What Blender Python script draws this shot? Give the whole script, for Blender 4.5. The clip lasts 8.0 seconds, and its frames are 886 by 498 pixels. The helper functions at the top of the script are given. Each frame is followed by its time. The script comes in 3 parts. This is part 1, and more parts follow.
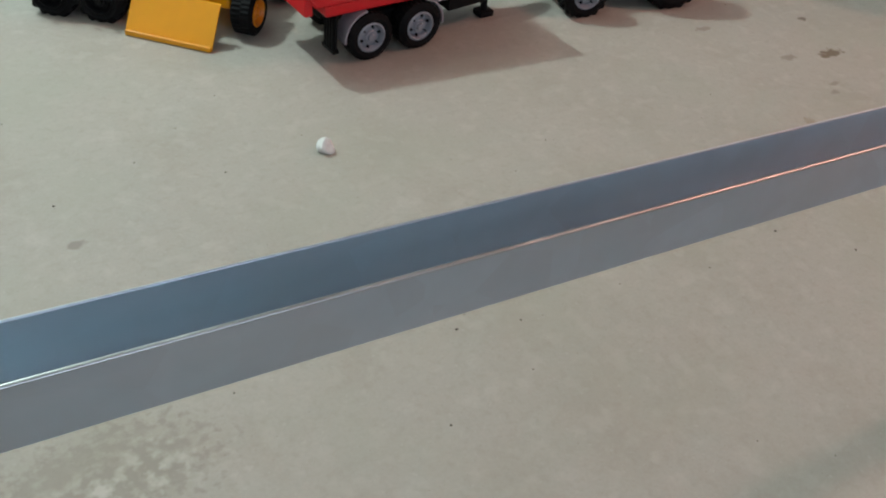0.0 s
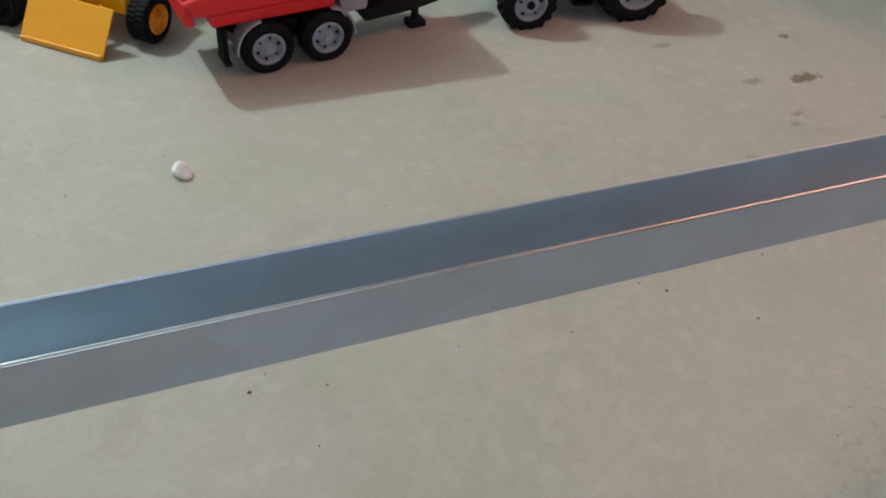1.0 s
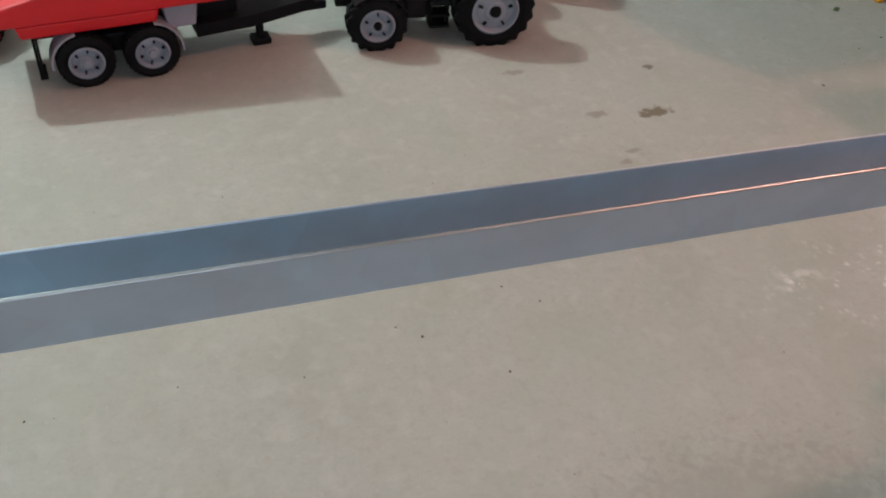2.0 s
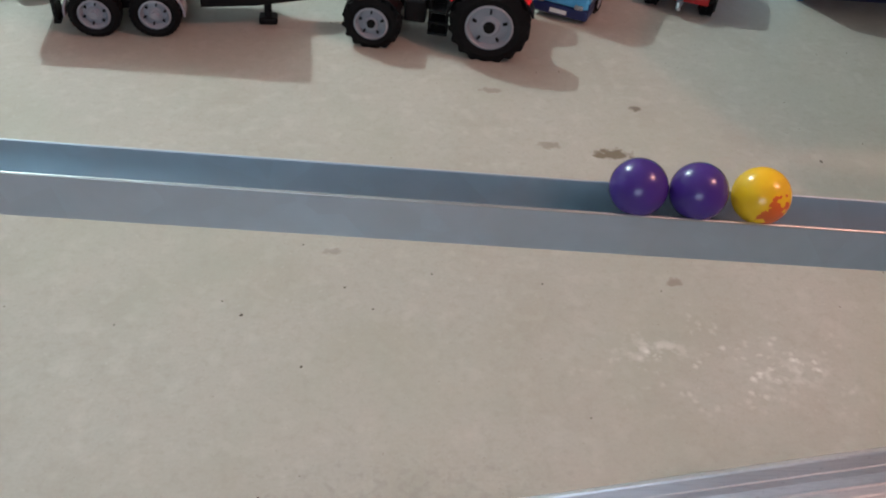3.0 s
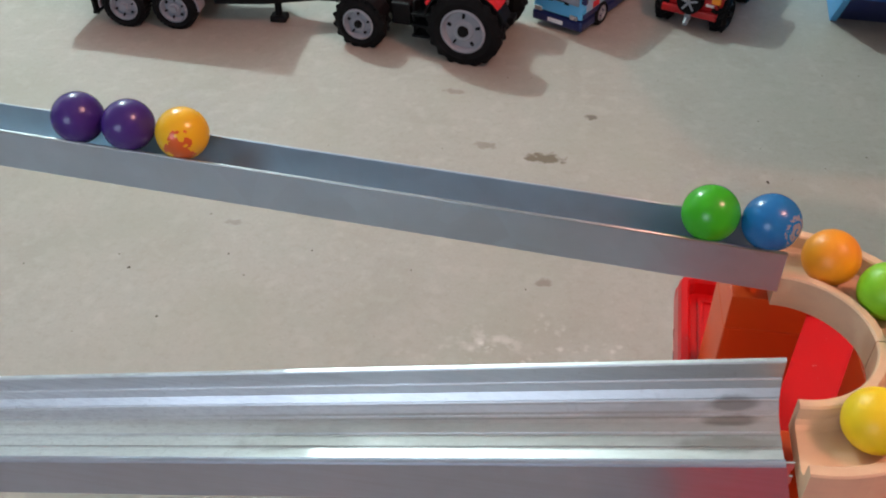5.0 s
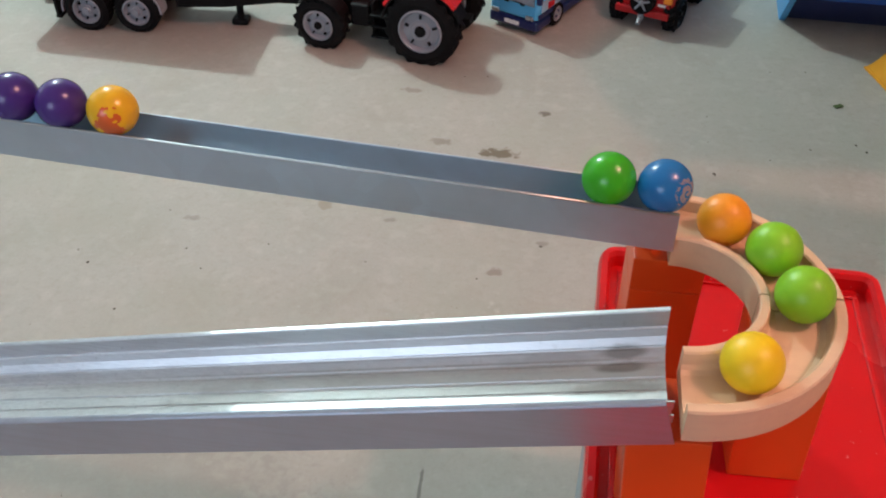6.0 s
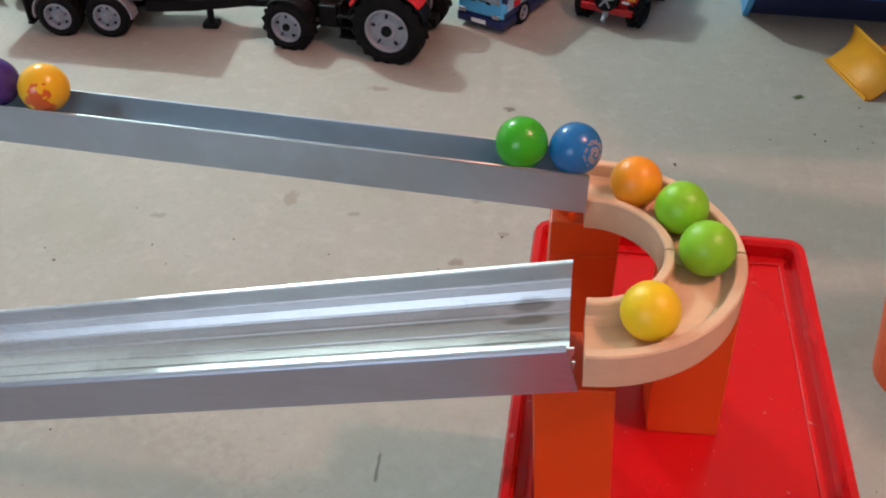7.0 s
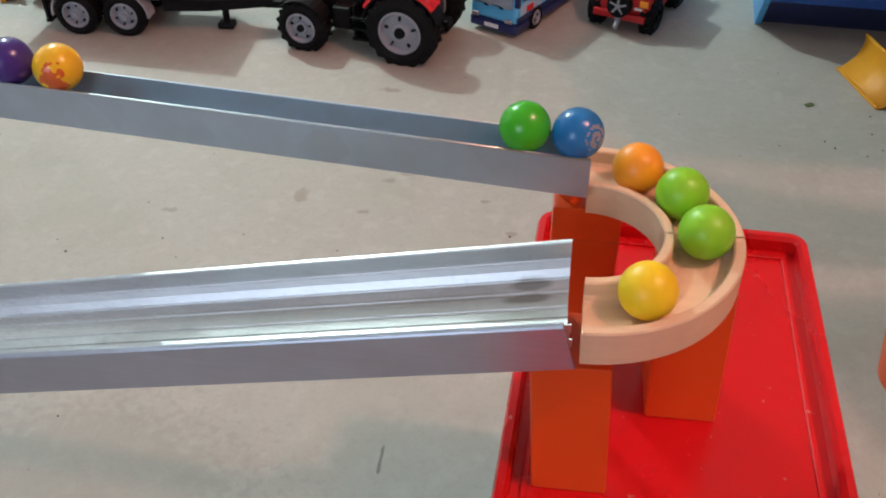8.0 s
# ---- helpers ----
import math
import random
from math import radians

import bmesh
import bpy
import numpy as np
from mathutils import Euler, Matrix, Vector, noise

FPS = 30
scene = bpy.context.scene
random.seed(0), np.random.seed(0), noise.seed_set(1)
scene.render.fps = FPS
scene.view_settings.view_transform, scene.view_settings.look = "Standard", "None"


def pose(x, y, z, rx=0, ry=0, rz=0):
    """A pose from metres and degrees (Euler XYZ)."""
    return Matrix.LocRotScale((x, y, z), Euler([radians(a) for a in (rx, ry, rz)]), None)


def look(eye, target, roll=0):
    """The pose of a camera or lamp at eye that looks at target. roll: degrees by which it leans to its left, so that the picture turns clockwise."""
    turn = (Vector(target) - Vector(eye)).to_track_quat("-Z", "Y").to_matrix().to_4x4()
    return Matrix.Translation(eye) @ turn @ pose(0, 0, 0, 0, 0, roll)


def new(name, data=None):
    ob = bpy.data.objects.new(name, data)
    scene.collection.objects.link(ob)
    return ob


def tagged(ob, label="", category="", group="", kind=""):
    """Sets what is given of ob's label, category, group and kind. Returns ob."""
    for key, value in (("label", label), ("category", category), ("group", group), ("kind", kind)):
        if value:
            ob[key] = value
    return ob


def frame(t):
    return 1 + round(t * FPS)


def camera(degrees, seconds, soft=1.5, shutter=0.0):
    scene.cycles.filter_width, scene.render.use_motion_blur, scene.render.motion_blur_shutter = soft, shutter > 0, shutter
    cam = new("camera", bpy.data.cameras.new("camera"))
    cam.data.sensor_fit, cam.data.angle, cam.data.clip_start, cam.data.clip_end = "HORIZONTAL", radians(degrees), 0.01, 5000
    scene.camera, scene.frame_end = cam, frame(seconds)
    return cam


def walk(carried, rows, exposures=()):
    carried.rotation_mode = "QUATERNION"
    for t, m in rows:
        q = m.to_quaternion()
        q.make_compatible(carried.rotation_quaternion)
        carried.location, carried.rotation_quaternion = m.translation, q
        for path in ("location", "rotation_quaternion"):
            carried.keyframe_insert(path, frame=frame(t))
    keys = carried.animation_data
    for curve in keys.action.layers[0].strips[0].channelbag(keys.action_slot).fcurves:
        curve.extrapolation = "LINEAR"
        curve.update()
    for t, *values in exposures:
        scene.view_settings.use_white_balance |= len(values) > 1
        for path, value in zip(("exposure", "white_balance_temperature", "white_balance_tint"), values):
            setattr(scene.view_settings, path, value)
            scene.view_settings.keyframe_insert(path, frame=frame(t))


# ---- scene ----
cam = camera(51.87, 8.0, soft=2.0)
walk(cam, [
    (0, pose(-1.0146, -0.4611, 0.6692, 49.568, -5.369, -33.822)),
    (0.5, pose(-0.8593, -0.4625, 0.6578, 48.28, -4.689, -27.576)),
    (1, pose(-0.7041, -0.4957, 0.6649, 48.301, -3.368, -27.212)),
    (1.5, pose(-0.5790, -0.5198, 0.6665, 48.409, -2.791, -28.427)),
    (2.8, pose(-0.1091, -0.6645, 0.7124, 47.677, -4.770, -8.748)),
    (3, pose(-0.0424, -0.6766, 0.7070, 47.711, -3.966, -5.793)),
    (3.5, pose(0.0914, -0.7090, 0.6978, 46.633, -0.359, 4.585)),
    (4, pose(0.2374, -0.7208, 0.7130, 47.891, 0.529, 13.009)),
    (4.5, pose(0.3145, -0.7232, 0.7114, 48.571, 0.899, 10.312)),
    (6, pose(0.3877, -0.7622, 0.7095, 49.644, 0.643, 6.893)),
    (6.5, pose(0.4127, -0.7715, 0.7062, 49.921, 1.056, 6.098)),
    (7, pose(0.4293, -0.7844, 0.6988, 50.396, 1.191, 6.004)),
    (7.5, pose(0.4345, -0.7936, 0.6925, 50.732, 1.167, 6.489)),
    (8, pose(0.4358, -0.7984, 0.6904, 51.133, 0.851, 7.246)),
], exposures=[(0, -0.42, 6800, 10), (1.5, -0.36, 6700, 10), (3.0, -0.18, 6600, 10), (4.5, -0.12, 6550, 10), (6.0, -0.08, 6550, 10), (8.0, -0.05, 6600, 11)])

# ---- world and lamps ----
world = bpy.data.worlds.new("world")
scene.world = world
world.use_nodes = True
world.node_tree.nodes["Background"].inputs[0].default_value = (0.5, 0.56, 0.62, 1)
world.node_tree.nodes["Background"].inputs[1].default_value = 0.05


def lamp(name, place, target, size, power, colour, long=None):
    data = bpy.data.lights.new(name, "AREA")
    data.size, data.energy, data.color = size, power, colour
    if long:
        data.shape, data.size_y = "RECTANGLE", long
    ob = new(name, data)
    ob.matrix_world = look(place, target)
    return ob


def bulb(name, place, radius, power, colour):
    data = bpy.data.lights.new(name, "POINT")
    data.shadow_soft_size, data.energy, data.color = radius, power, colour
    new(name, data).location = place


bulb("ceiling_lamp_light", (-1.25, 1.9, 2.2), 0.045, 164, (0.78, 1.0, 1.0))
bulb("warm_lamp_light", (1.6, -0.7, 2.3), 0.03, 71, (1.0, 0.49, 0.40))
lamp("west_window_light", (-2.99, 1.1, 1.65), (0, 1.1, 1.4), 2.5, 10, (0.86, 1.0, 1.0), 1.55)
lamp("south_window_light", (-0.9, -2.99, 1.3), (-0.9, 0, 1.0), 1.3, 27, (0.64, 0.78, 1.0), 1.1)


# ---- materials ----
def material(name, colour, rough=0.5, metal=0.0, grain=60.0, vary=0.08, bump=0.0, big=6.0, coat=0.0, rough_vary=0.08):
    """A node material: base colour varied at two scales, roughness variation and fine relief."""
    mat = bpy.data.materials.new(name)
    mat.use_nodes = True
    n, l = mat.node_tree.nodes, mat.node_tree.links
    b = n["Principled BSDF"]
    b.inputs["Metallic"].default_value = metal
    b.inputs["Coat Weight"].default_value = coat
    b.inputs["Coat Roughness"].default_value = 0.12
    co = n.new("ShaderNodeTexCoord")
    fine, wide = n.new("ShaderNodeTexNoise"), n.new("ShaderNodeTexNoise")
    fine.inputs["Scale"].default_value, wide.inputs["Scale"].default_value = grain, big
    fine.inputs["Detail"].default_value = wide.inputs["Detail"].default_value = 4
    l.new(co.outputs["Object"], fine.inputs["Vector"])
    l.new(co.outputs["Object"], wide.inputs["Vector"])
    both = n.new("ShaderNodeMath")
    both.operation = "ADD"
    l.new(fine.outputs[0], both.inputs[0])
    l.new(wide.outputs[0], both.inputs[1])
    ramp = n.new("ShaderNodeMapRange")
    ramp.inputs[1].default_value, ramp.inputs[2].default_value = 0.6, 1.4
    l.new(both.outputs[0], ramp.inputs[0])
    mix = n.new("ShaderNodeMix")
    mix.data_type = "RGBA"
    mix.inputs[6].default_value = (*[max(0.0, c * (1 - vary)) for c in colour], 1)
    mix.inputs[7].default_value = (*[min(1.0, c * (1 + vary)) for c in colour], 1)
    l.new(ramp.outputs[0], mix.inputs[0])
    l.new(mix.outputs[2], b.inputs["Base Color"])
    rr = n.new("ShaderNodeMapRange")
    rr.inputs[1].default_value, rr.inputs[2].default_value = 0.3, 0.7
    rr.inputs[3].default_value, rr.inputs[4].default_value = max(0.02, rough - rough_vary), min(1, rough + rough_vary)
    l.new(wide.outputs[0], rr.inputs[0])
    l.new(rr.outputs[0], b.inputs["Roughness"])
    if bump:
        bn = n.new("ShaderNodeBump")
        bn.inputs["Strength"].default_value, bn.inputs["Distance"].default_value = bump, 0.001
        l.new(fine.outputs[0], bn.inputs["Height"])
        l.new(bn.outputs[0], b.inputs["Normal"])
    return mat


def mask_blob(mat, place, radius, wobble, grain, edge=0.35):
    """A soft-edged, ragged patch on a floor: 1 inside, 0 outside."""
    n, l = mat.node_tree.nodes, mat.node_tree.links
    geo = n.new("ShaderNodeTexCoord")
    nz = n.new("ShaderNodeTexNoise")
    nz.inputs["Scale"].default_value, nz.inputs["Detail"].default_value = grain, 3
    l.new(geo.outputs["Object"], nz.inputs["Vector"])
    sub = n.new("ShaderNodeVectorMath")
    sub.operation = "SUBTRACT"
    sub.inputs[1].default_value = (place[0], place[1], 0)
    l.new(geo.outputs["Object"], sub.inputs[0])
    sc = n.new("ShaderNodeVectorMath")
    sc.operation = "MULTIPLY"
    sc.inputs[1].default_value = (1 / radius[0], 1 / radius[1], 0)
    l.new(sub.outputs[0], sc.inputs[0])
    ln = n.new("ShaderNodeVectorMath")
    ln.operation = "LENGTH"
    l.new(sc.outputs[0], ln.inputs[0])
    add = n.new("ShaderNodeMath")
    add.operation = "MULTIPLY_ADD"
    add.inputs[1].default_value = wobble
    l.new(nz.outputs[0], add.inputs[0])
    l.new(ln.outputs["Value"], add.inputs[2])
    mr = n.new("ShaderNodeMapRange")
    mr.interpolation_type = "SMOOTHSTEP"
    mr.inputs[1].default_value, mr.inputs[2].default_value = 1 + wobble * 0.5 - edge, 1 + wobble * 0.5 + edge
    mr.inputs[3].default_value, mr.inputs[4].default_value = 1, 0
    l.new(add.outputs[0], mr.inputs[0])
    return mr.outputs[0]


def stain_or_shade(mat, mask, colour, amount):
    n, l = mat.node_tree.nodes, mat.node_tree.links
    b = n["Principled BSDF"]
    old = b.inputs["Base Color"].links[0].from_socket
    mul = n.new("ShaderNodeMath")
    mul.operation = "MULTIPLY"
    mul.inputs[1].default_value = amount
    l.new(mask, mul.inputs[0])
    mix = n.new("ShaderNodeMix")
    mix.data_type = "RGBA"
    mix.inputs[7].default_value = (*colour, 1)
    l.new(mul.outputs[0], mix.inputs[0])
    l.new(old, mix.inputs[6])
    l.new(mix.outputs[2], b.inputs["Base Color"])


def speckle(mat, scale, low, high):
    n, l = mat.node_tree.nodes, mat.node_tree.links
    co = n.new("ShaderNodeTexCoord")
    nz = n.new("ShaderNodeTexNoise")
    nz.inputs["Scale"].default_value, nz.inputs["Detail"].default_value = scale, 2
    l.new(co.outputs["Object"], nz.inputs["Vector"])
    mr = n.new("ShaderNodeMapRange")
    mr.inputs[1].default_value, mr.inputs[2].default_value = low, high
    l.new(nz.outputs[0], mr.inputs[0])
    return mr.outputs[0]


def flakes(mat, scale):
    """Small roundish flecks of uneven size."""
    n, l = mat.node_tree.nodes, mat.node_tree.links
    co = n.new("ShaderNodeTexCoord")
    nz = n.new("ShaderNodeTexNoise")
    nz.inputs["Scale"].default_value, nz.inputs["Detail"].default_value = scale * 2, 3
    l.new(co.outputs["Object"], nz.inputs["Vector"])
    cell = n.new("ShaderNodeTexVoronoi")
    cell.inputs["Scale"].default_value = scale
    l.new(co.outputs["Object"], cell.inputs["Vector"])
    size = n.new("ShaderNodeMath")
    size.operation = "MULTIPLY_ADD"
    size.inputs[1].default_value = 0.75
    l.new(nz.outputs[0], size.inputs[0])
    l.new(cell.outputs["Distance"], size.inputs[2])
    mr = n.new("ShaderNodeMapRange")
    mr.inputs[1].default_value, mr.inputs[2].default_value = 0.40, 0.78
    mr.inputs[3].default_value, mr.inputs[4].default_value = 1, 0
    l.new(size.outputs[0], mr.inputs[0])
    return mr.outputs[0]


def cells(mat, scale):
    """Angular crystal patches, each with its own random value."""
    n, l = mat.node_tree.nodes, mat.node_tree.links
    co = n.new("ShaderNodeTexCoord")
    cell = n.new("ShaderNodeTexVoronoi")
    cell.inputs["Scale"].default_value = scale
    l.new(co.outputs["Object"], cell.inputs["Vector"])
    sep = n.new("ShaderNodeSeparateColor")
    l.new(cell.outputs["Color"], sep.inputs[0])
    return sep.outputs[0]


def times(mat, a, b):
    m = mat.node_tree.nodes.new("ShaderNodeMath")
    m.operation = "MULTIPLY"
    mat.node_tree.links.new(a, m.inputs[0])
    mat.node_tree.links.new(b, m.inputs[1])
    return m.outputs[0]


def streaks(mat, across, colour, amount, low=0.45, high=0.7, along=4.0):
    """Fine drawn lines that run along x."""
    n, l = mat.node_tree.nodes, mat.node_tree.links
    co = n.new("ShaderNodeTexCoord")
    sc = n.new("ShaderNodeVectorMath")
    sc.operation = "MULTIPLY"
    sc.inputs[1].default_value = (along, across, across)
    l.new(co.outputs["Object"], sc.inputs[0])
    nz = n.new("ShaderNodeTexNoise")
    nz.inputs["Scale"].default_value, nz.inputs["Detail"].default_value = 1.0, 3
    l.new(sc.outputs[0], nz.inputs["Vector"])
    mr = n.new("ShaderNodeMapRange")
    mr.inputs[1].default_value, mr.inputs[2].default_value = low, high
    l.new(nz.outputs[0], mr.inputs[0])
    stain_or_shade(mat, mr.outputs[0], colour, amount)


concrete = material("concrete", (0.40, 0.375, 0.335), 0.66, grain=260, vary=0.07, bump=0.06, big=3.0)
stain_or_shade(concrete, speckle(concrete, 9, 0.48, 0.75), (0.30, 0.27, 0.22), 0.35)
stain_or_shade(concrete, speckle(concrete, 38, 0.52, 0.70), (0.47, 0.45, 0.41), 0.45)
stain_or_shade(concrete, speckle(concrete, 95, 0.50, 0.72), (0.33, 0.30, 0.25), 0.35)
stain_or_shade(concrete, speckle(concrete, 5, 0.45, 0.70), (0.36, 0.36, 0.30), 0.45)
stain_or_shade(concrete, speckle(concrete, 150, 0.66, 0.74), (0.50, 0.48, 0.44), 0.30)
stain_or_shade(concrete, speckle(concrete, 520, 0.62, 0.72), (0.22, 0.19, 0.16), 0.22)
stain_or_shade(concrete, speckle(concrete, 420, 0.70, 0.76), (0.16, 0.13, 0.10), 0.5)
for spot, size, tone, force in [
    ((0.330, 0.275), (0.026, 0.010), (0.13, 0.09, 0.05), 0.85), ((0.249, 0.295), (0.014, 0.008), (0.19, 0.15, 0.10), 0.55),
    ((0.391, 0.383), (0.008, 0.006), (0.12, 0.09, 0.06), 0.8), ((0.120, 0.143), (0.008, 0.015), (0.24, 0.19, 0.11), 0.5),
    ((0.345, 0.031), (0.009, 0.006), (0.20, 0.15, 0.11), 0.6), ((-0.874, 0.350), (0.010, 0.006), (0.2, 0.17, 0.14), 0.6),
    ((0.19, 0.43), (0.016, 0.006), (0.22, 0.17, 0.13), 0.6), ((-0.95, 0.04), (0.09, 0.05), (0.24, 0.21, 0.17), 0.5),
    ((0.02, -0.33), (0.16, 0.10), (0.24, 0.22, 0.19), 0.35), ((0.299, -0.268), (0.0014, 0.018), (0.06, 0.055, 0.045), 0.6),
    ((0.359, 0.152), (0.0060, 0.0040), (0.20, 0.17, 0.13), 0.5), ((0.229, 0.187), (0.0080, 0.0050), (0.20, 0.17, 0.13), 0.5), ((0.250, 0.205), (0.0100, 0.0040), (0.20, 0.17, 0.13), 0.5), ((0.398, 0.088), (0.0060, 0.0050), (0.20, 0.17, 0.13), 0.5), ((0.208, 0.114), (0.0080, 0.0040), (0.20, 0.17, 0.13), 0.5), ((-0.042, 0.092), (0.0100, 0.0050), (0.20, 0.17, 0.13), 0.5),
]:
    stain_or_shade(concrete, mask_blob(concrete, spot, size, 2.6, 95), tone, force)
for spot, size, force in [((0.43, -0.105), (0.040, 0.030), 0.65), ((0.30, -0.075), (0.045, 0.018), 0.5), ((0.37, -0.09), (0.13, 0.06), 0.4), ((-0.93, 0.02), (0.12, 0.05), 0.2)]:
    patch = times(concrete, mask_blob(concrete, spot, size, 1.6, 22, 0.6), flakes(concrete, 82))
    patch = times(concrete, patch, speckle(concrete, 24, 0.46, 0.56))
    stain_or_shade(concrete, patch, (0.78, 0.77, 0.73), force)

for spot, size in [((0.43, -0.105), (0.034, 0.022)), ((0.29, -0.070), (0.036, 0.012)), ((-0.95, 0.02), (0.07, 0.035))]:
    stain_or_shade(concrete, times(concrete, mask_blob(concrete, spot, size, 2.2, 26, 0.8), speckle(concrete, 70, 0.46, 0.66)), (0.66, 0.65, 0.61), 0.55)

ceiling_paint = material("ceiling_paint", (0.62, 0.62, 0.61), 0.9, grain=40, vary=0.04, bump=0.1)
plaster = material("plaster", (0.33, 0.33, 0.34), 0.9, grain=40, vary=0.03, bump=0.1)
zinc = material("galvanised_steel", (0.50, 0.60, 0.68), 0.38, 0.78, grain=90, vary=0.06, big=14, rough_vary=0.05)
stain_or_shade(zinc, cells(zinc, 42), (0.44, 0.50, 0.56), 0.40)
stain_or_shade(zinc, speckle(zinc, 26, 0.5, 0.64), (0.48, 0.54, 0.58), 0.35)
worn_edge = material("worn_steel_edge", (0.52, 0.55, 0.56), 0.34, 1.0, grain=200, vary=0.08, big=30, rough_vary=0.06)
# Same metal as the bed, with the front face's shade in its colour.
alu_side = material("shaded_aluminium", (0.46, 0.51, 0.60), 0.36, 0.80, grain=60, vary=0.06, big=12, rough_vary=0.06)
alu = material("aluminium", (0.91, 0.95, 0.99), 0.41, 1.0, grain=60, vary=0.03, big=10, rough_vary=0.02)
streaks(alu, 700, (0.66, 0.68, 0.72), 0.35)
streaks(alu, 1600, (0.50, 0.52, 0.56), 0.2, 0.5, 0.66, 9.0)
stain_or_shade(alu, speckle(alu, 300, 0.66, 0.72), (0.40, 0.40, 0.41), 0.25)
for spot, size, force in [((-0.017, 0.0115), (0.011, 0.0022), 0.9), ((-0.018, 0.0055), (0.011, 0.0024), 0.9), ((-0.020, -0.006), (0.018, 0.0042), 0.6), ((-0.05, 0.010), (0.020, 0.003), 0.3), ((-0.21, 0.0), (0.03, 0.008), 0.3)]:
    stain_or_shade(alu, mask_blob(alu, spot, size, 1.2, 90), (0.13, 0.12, 0.11), force)
# Duller sawn end, and the bed's darker reflection there put into the colour.
stain_or_shade(alu, mask_blob(alu, (-0.02, 0.004), (0.24, 0.07), 0.9, 22, 0.8), (0.44, 0.43, 0.41), 0.6)
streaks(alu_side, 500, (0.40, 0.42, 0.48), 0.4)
streaks(zinc, 60, (0.58, 0.63, 0.70), 0.35, along=9.0)
beech = material("beech_wood", (0.74, 0.51, 0.325), 0.46, grain=30, vary=0.08, bump=0.03, big=12)
streaks(beech, 260, (0.66, 0.42, 0.28), 0.30, along=28.0)
red_plastic = material("red_plastic", (0.62, 0.006, 0.010), 0.27, grain=40, vary=0.03, bump=0.02)
stain_or_shade(red_plastic, speckle(red_plastic, 170, 0.71, 0.75), (0.72, 0.45, 0.42), 0.3)
orange_plastic = material("orange_plastic", (0.80, 0.088, 0.012), 0.36, grain=40, vary=0.03, bump=0.02)
grey_plastic = material("grey_plastic", (0.30, 0.33, 0.35), 0.45, vary=0.04)
toy_red = material("toy_red", (0.68, 0.008, 0.016), 0.46, vary=0.04)
car_red = material("car_red", (0.46, 0.008, 0.012), 0.35, vary=0.05)
toy_yellow = material("toy_yellow", (0.84, 0.35, 0.008), 0.40, vary=0.04)
toy_orange = material("toy_orange", (0.85, 0.28, 0.015), 0.4, vary=0.04)
toy_black = material("toy_black", (0.007, 0.007, 0.008), 0.5, vary=0.2, bump=0.05)
rubber = material("rubber", (0.007, 0.007, 0.008), 0.7, vary=0.3, bump=0.1)
for dark in (rubber, toy_black):
    dark.node_tree.nodes["Principled BSDF"].inputs["Specular IOR Level"].default_value = 0.12
toy_grey = material("toy_grey", (0.29, 0.31, 0.36), 0.38, vary=0.05)
toy_blue = material("toy_light_blue", (0.11, 0.50, 0.86), 0.30, vary=0.03)
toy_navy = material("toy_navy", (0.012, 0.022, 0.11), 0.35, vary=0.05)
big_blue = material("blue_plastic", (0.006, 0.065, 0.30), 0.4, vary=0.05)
dozer_yellow = material("dozer_yellow", (0.74, 0.31, 0.010), 0.55, vary=0.06, bump=0.03)
plate_blue = material("light_blue_plate", (0.05, 0.30, 0.62), 0.4, vary=0.05)
mudguard_grey = material("mudguard_grey", (0.30, 0.28, 0.33), 0.4, vary=0.08)
white_plastic = material("white_plastic", (0.86, 0.87, 0.88), 0.4, vary=0.03)
glass_pale = material("pale_glazing", (0.30, 0.34, 0.42), 0.10, vary=0.25, grain=120, big=40)
pale_blue = material("pale_blue_print", (0.36, 0.52, 0.68), 0.35, vary=0.1)
glass_dark = material("dark_glazing", (0.10, 0.12, 0.15), 0.12, vary=0.1)
silver = material("silver_plastic", (0.6, 0.6, 0.62), 0.3, 0.6, vary=0.05)
white_stone = material("plaster_crumb", (0.86, 0.86, 0.85), 0.95, grain=200, vary=0.1, bump=0.4)
grit = material("grit", (0.08, 0.065, 0.05), 0.9, grain=300, vary=0.4)
pane_glass = material("pane_glass", (0.9, 0.95, 0.95), 0.05, vary=0.01, rough_vary=0.02)
pane_glass.node_tree.nodes["Principled BSDF"].inputs["Transmission Weight"].default_value = 1.0
leaf_green = material("leaf_green", (0.07, 0.11, 0.03), 0.7, vary=0.2)


# ---- building helpers ----
def link_mesh(name, bm, mat):
    me = bpy.data.meshes.new(name)
    bm.normal_update()
    bm.to_mesh(me)
    bm.free()
    me.materials.append(mat)
    return new(name, me)


def thing(name, place, label, category, group="", kind=""):
    """An Empty at a thing's base; place is a pose or a point."""
    ob = new(name)
    ob.empty_display_size = 0.02
    ob.matrix_basis = place if isinstance(place, Matrix) else pose(*place)
    return tagged(ob, label, category, group, kind)


def part(name, bm, mat, parent, label="", smooth=False):
    ob = link_mesh(name, bm, mat)
    if smooth:
        for p in ob.data.polygons:
            p.use_smooth = True
    ob.parent = parent
    return tagged(ob, label) if label else ob


def solo(name, bm, mat, label, category, group="", kind="", smooth=False):
    ob = link_mesh(name, bm, mat)
    if smooth:
        for p in ob.data.polygons:
            p.use_smooth = True
    return tagged(ob, label, category, group, kind)


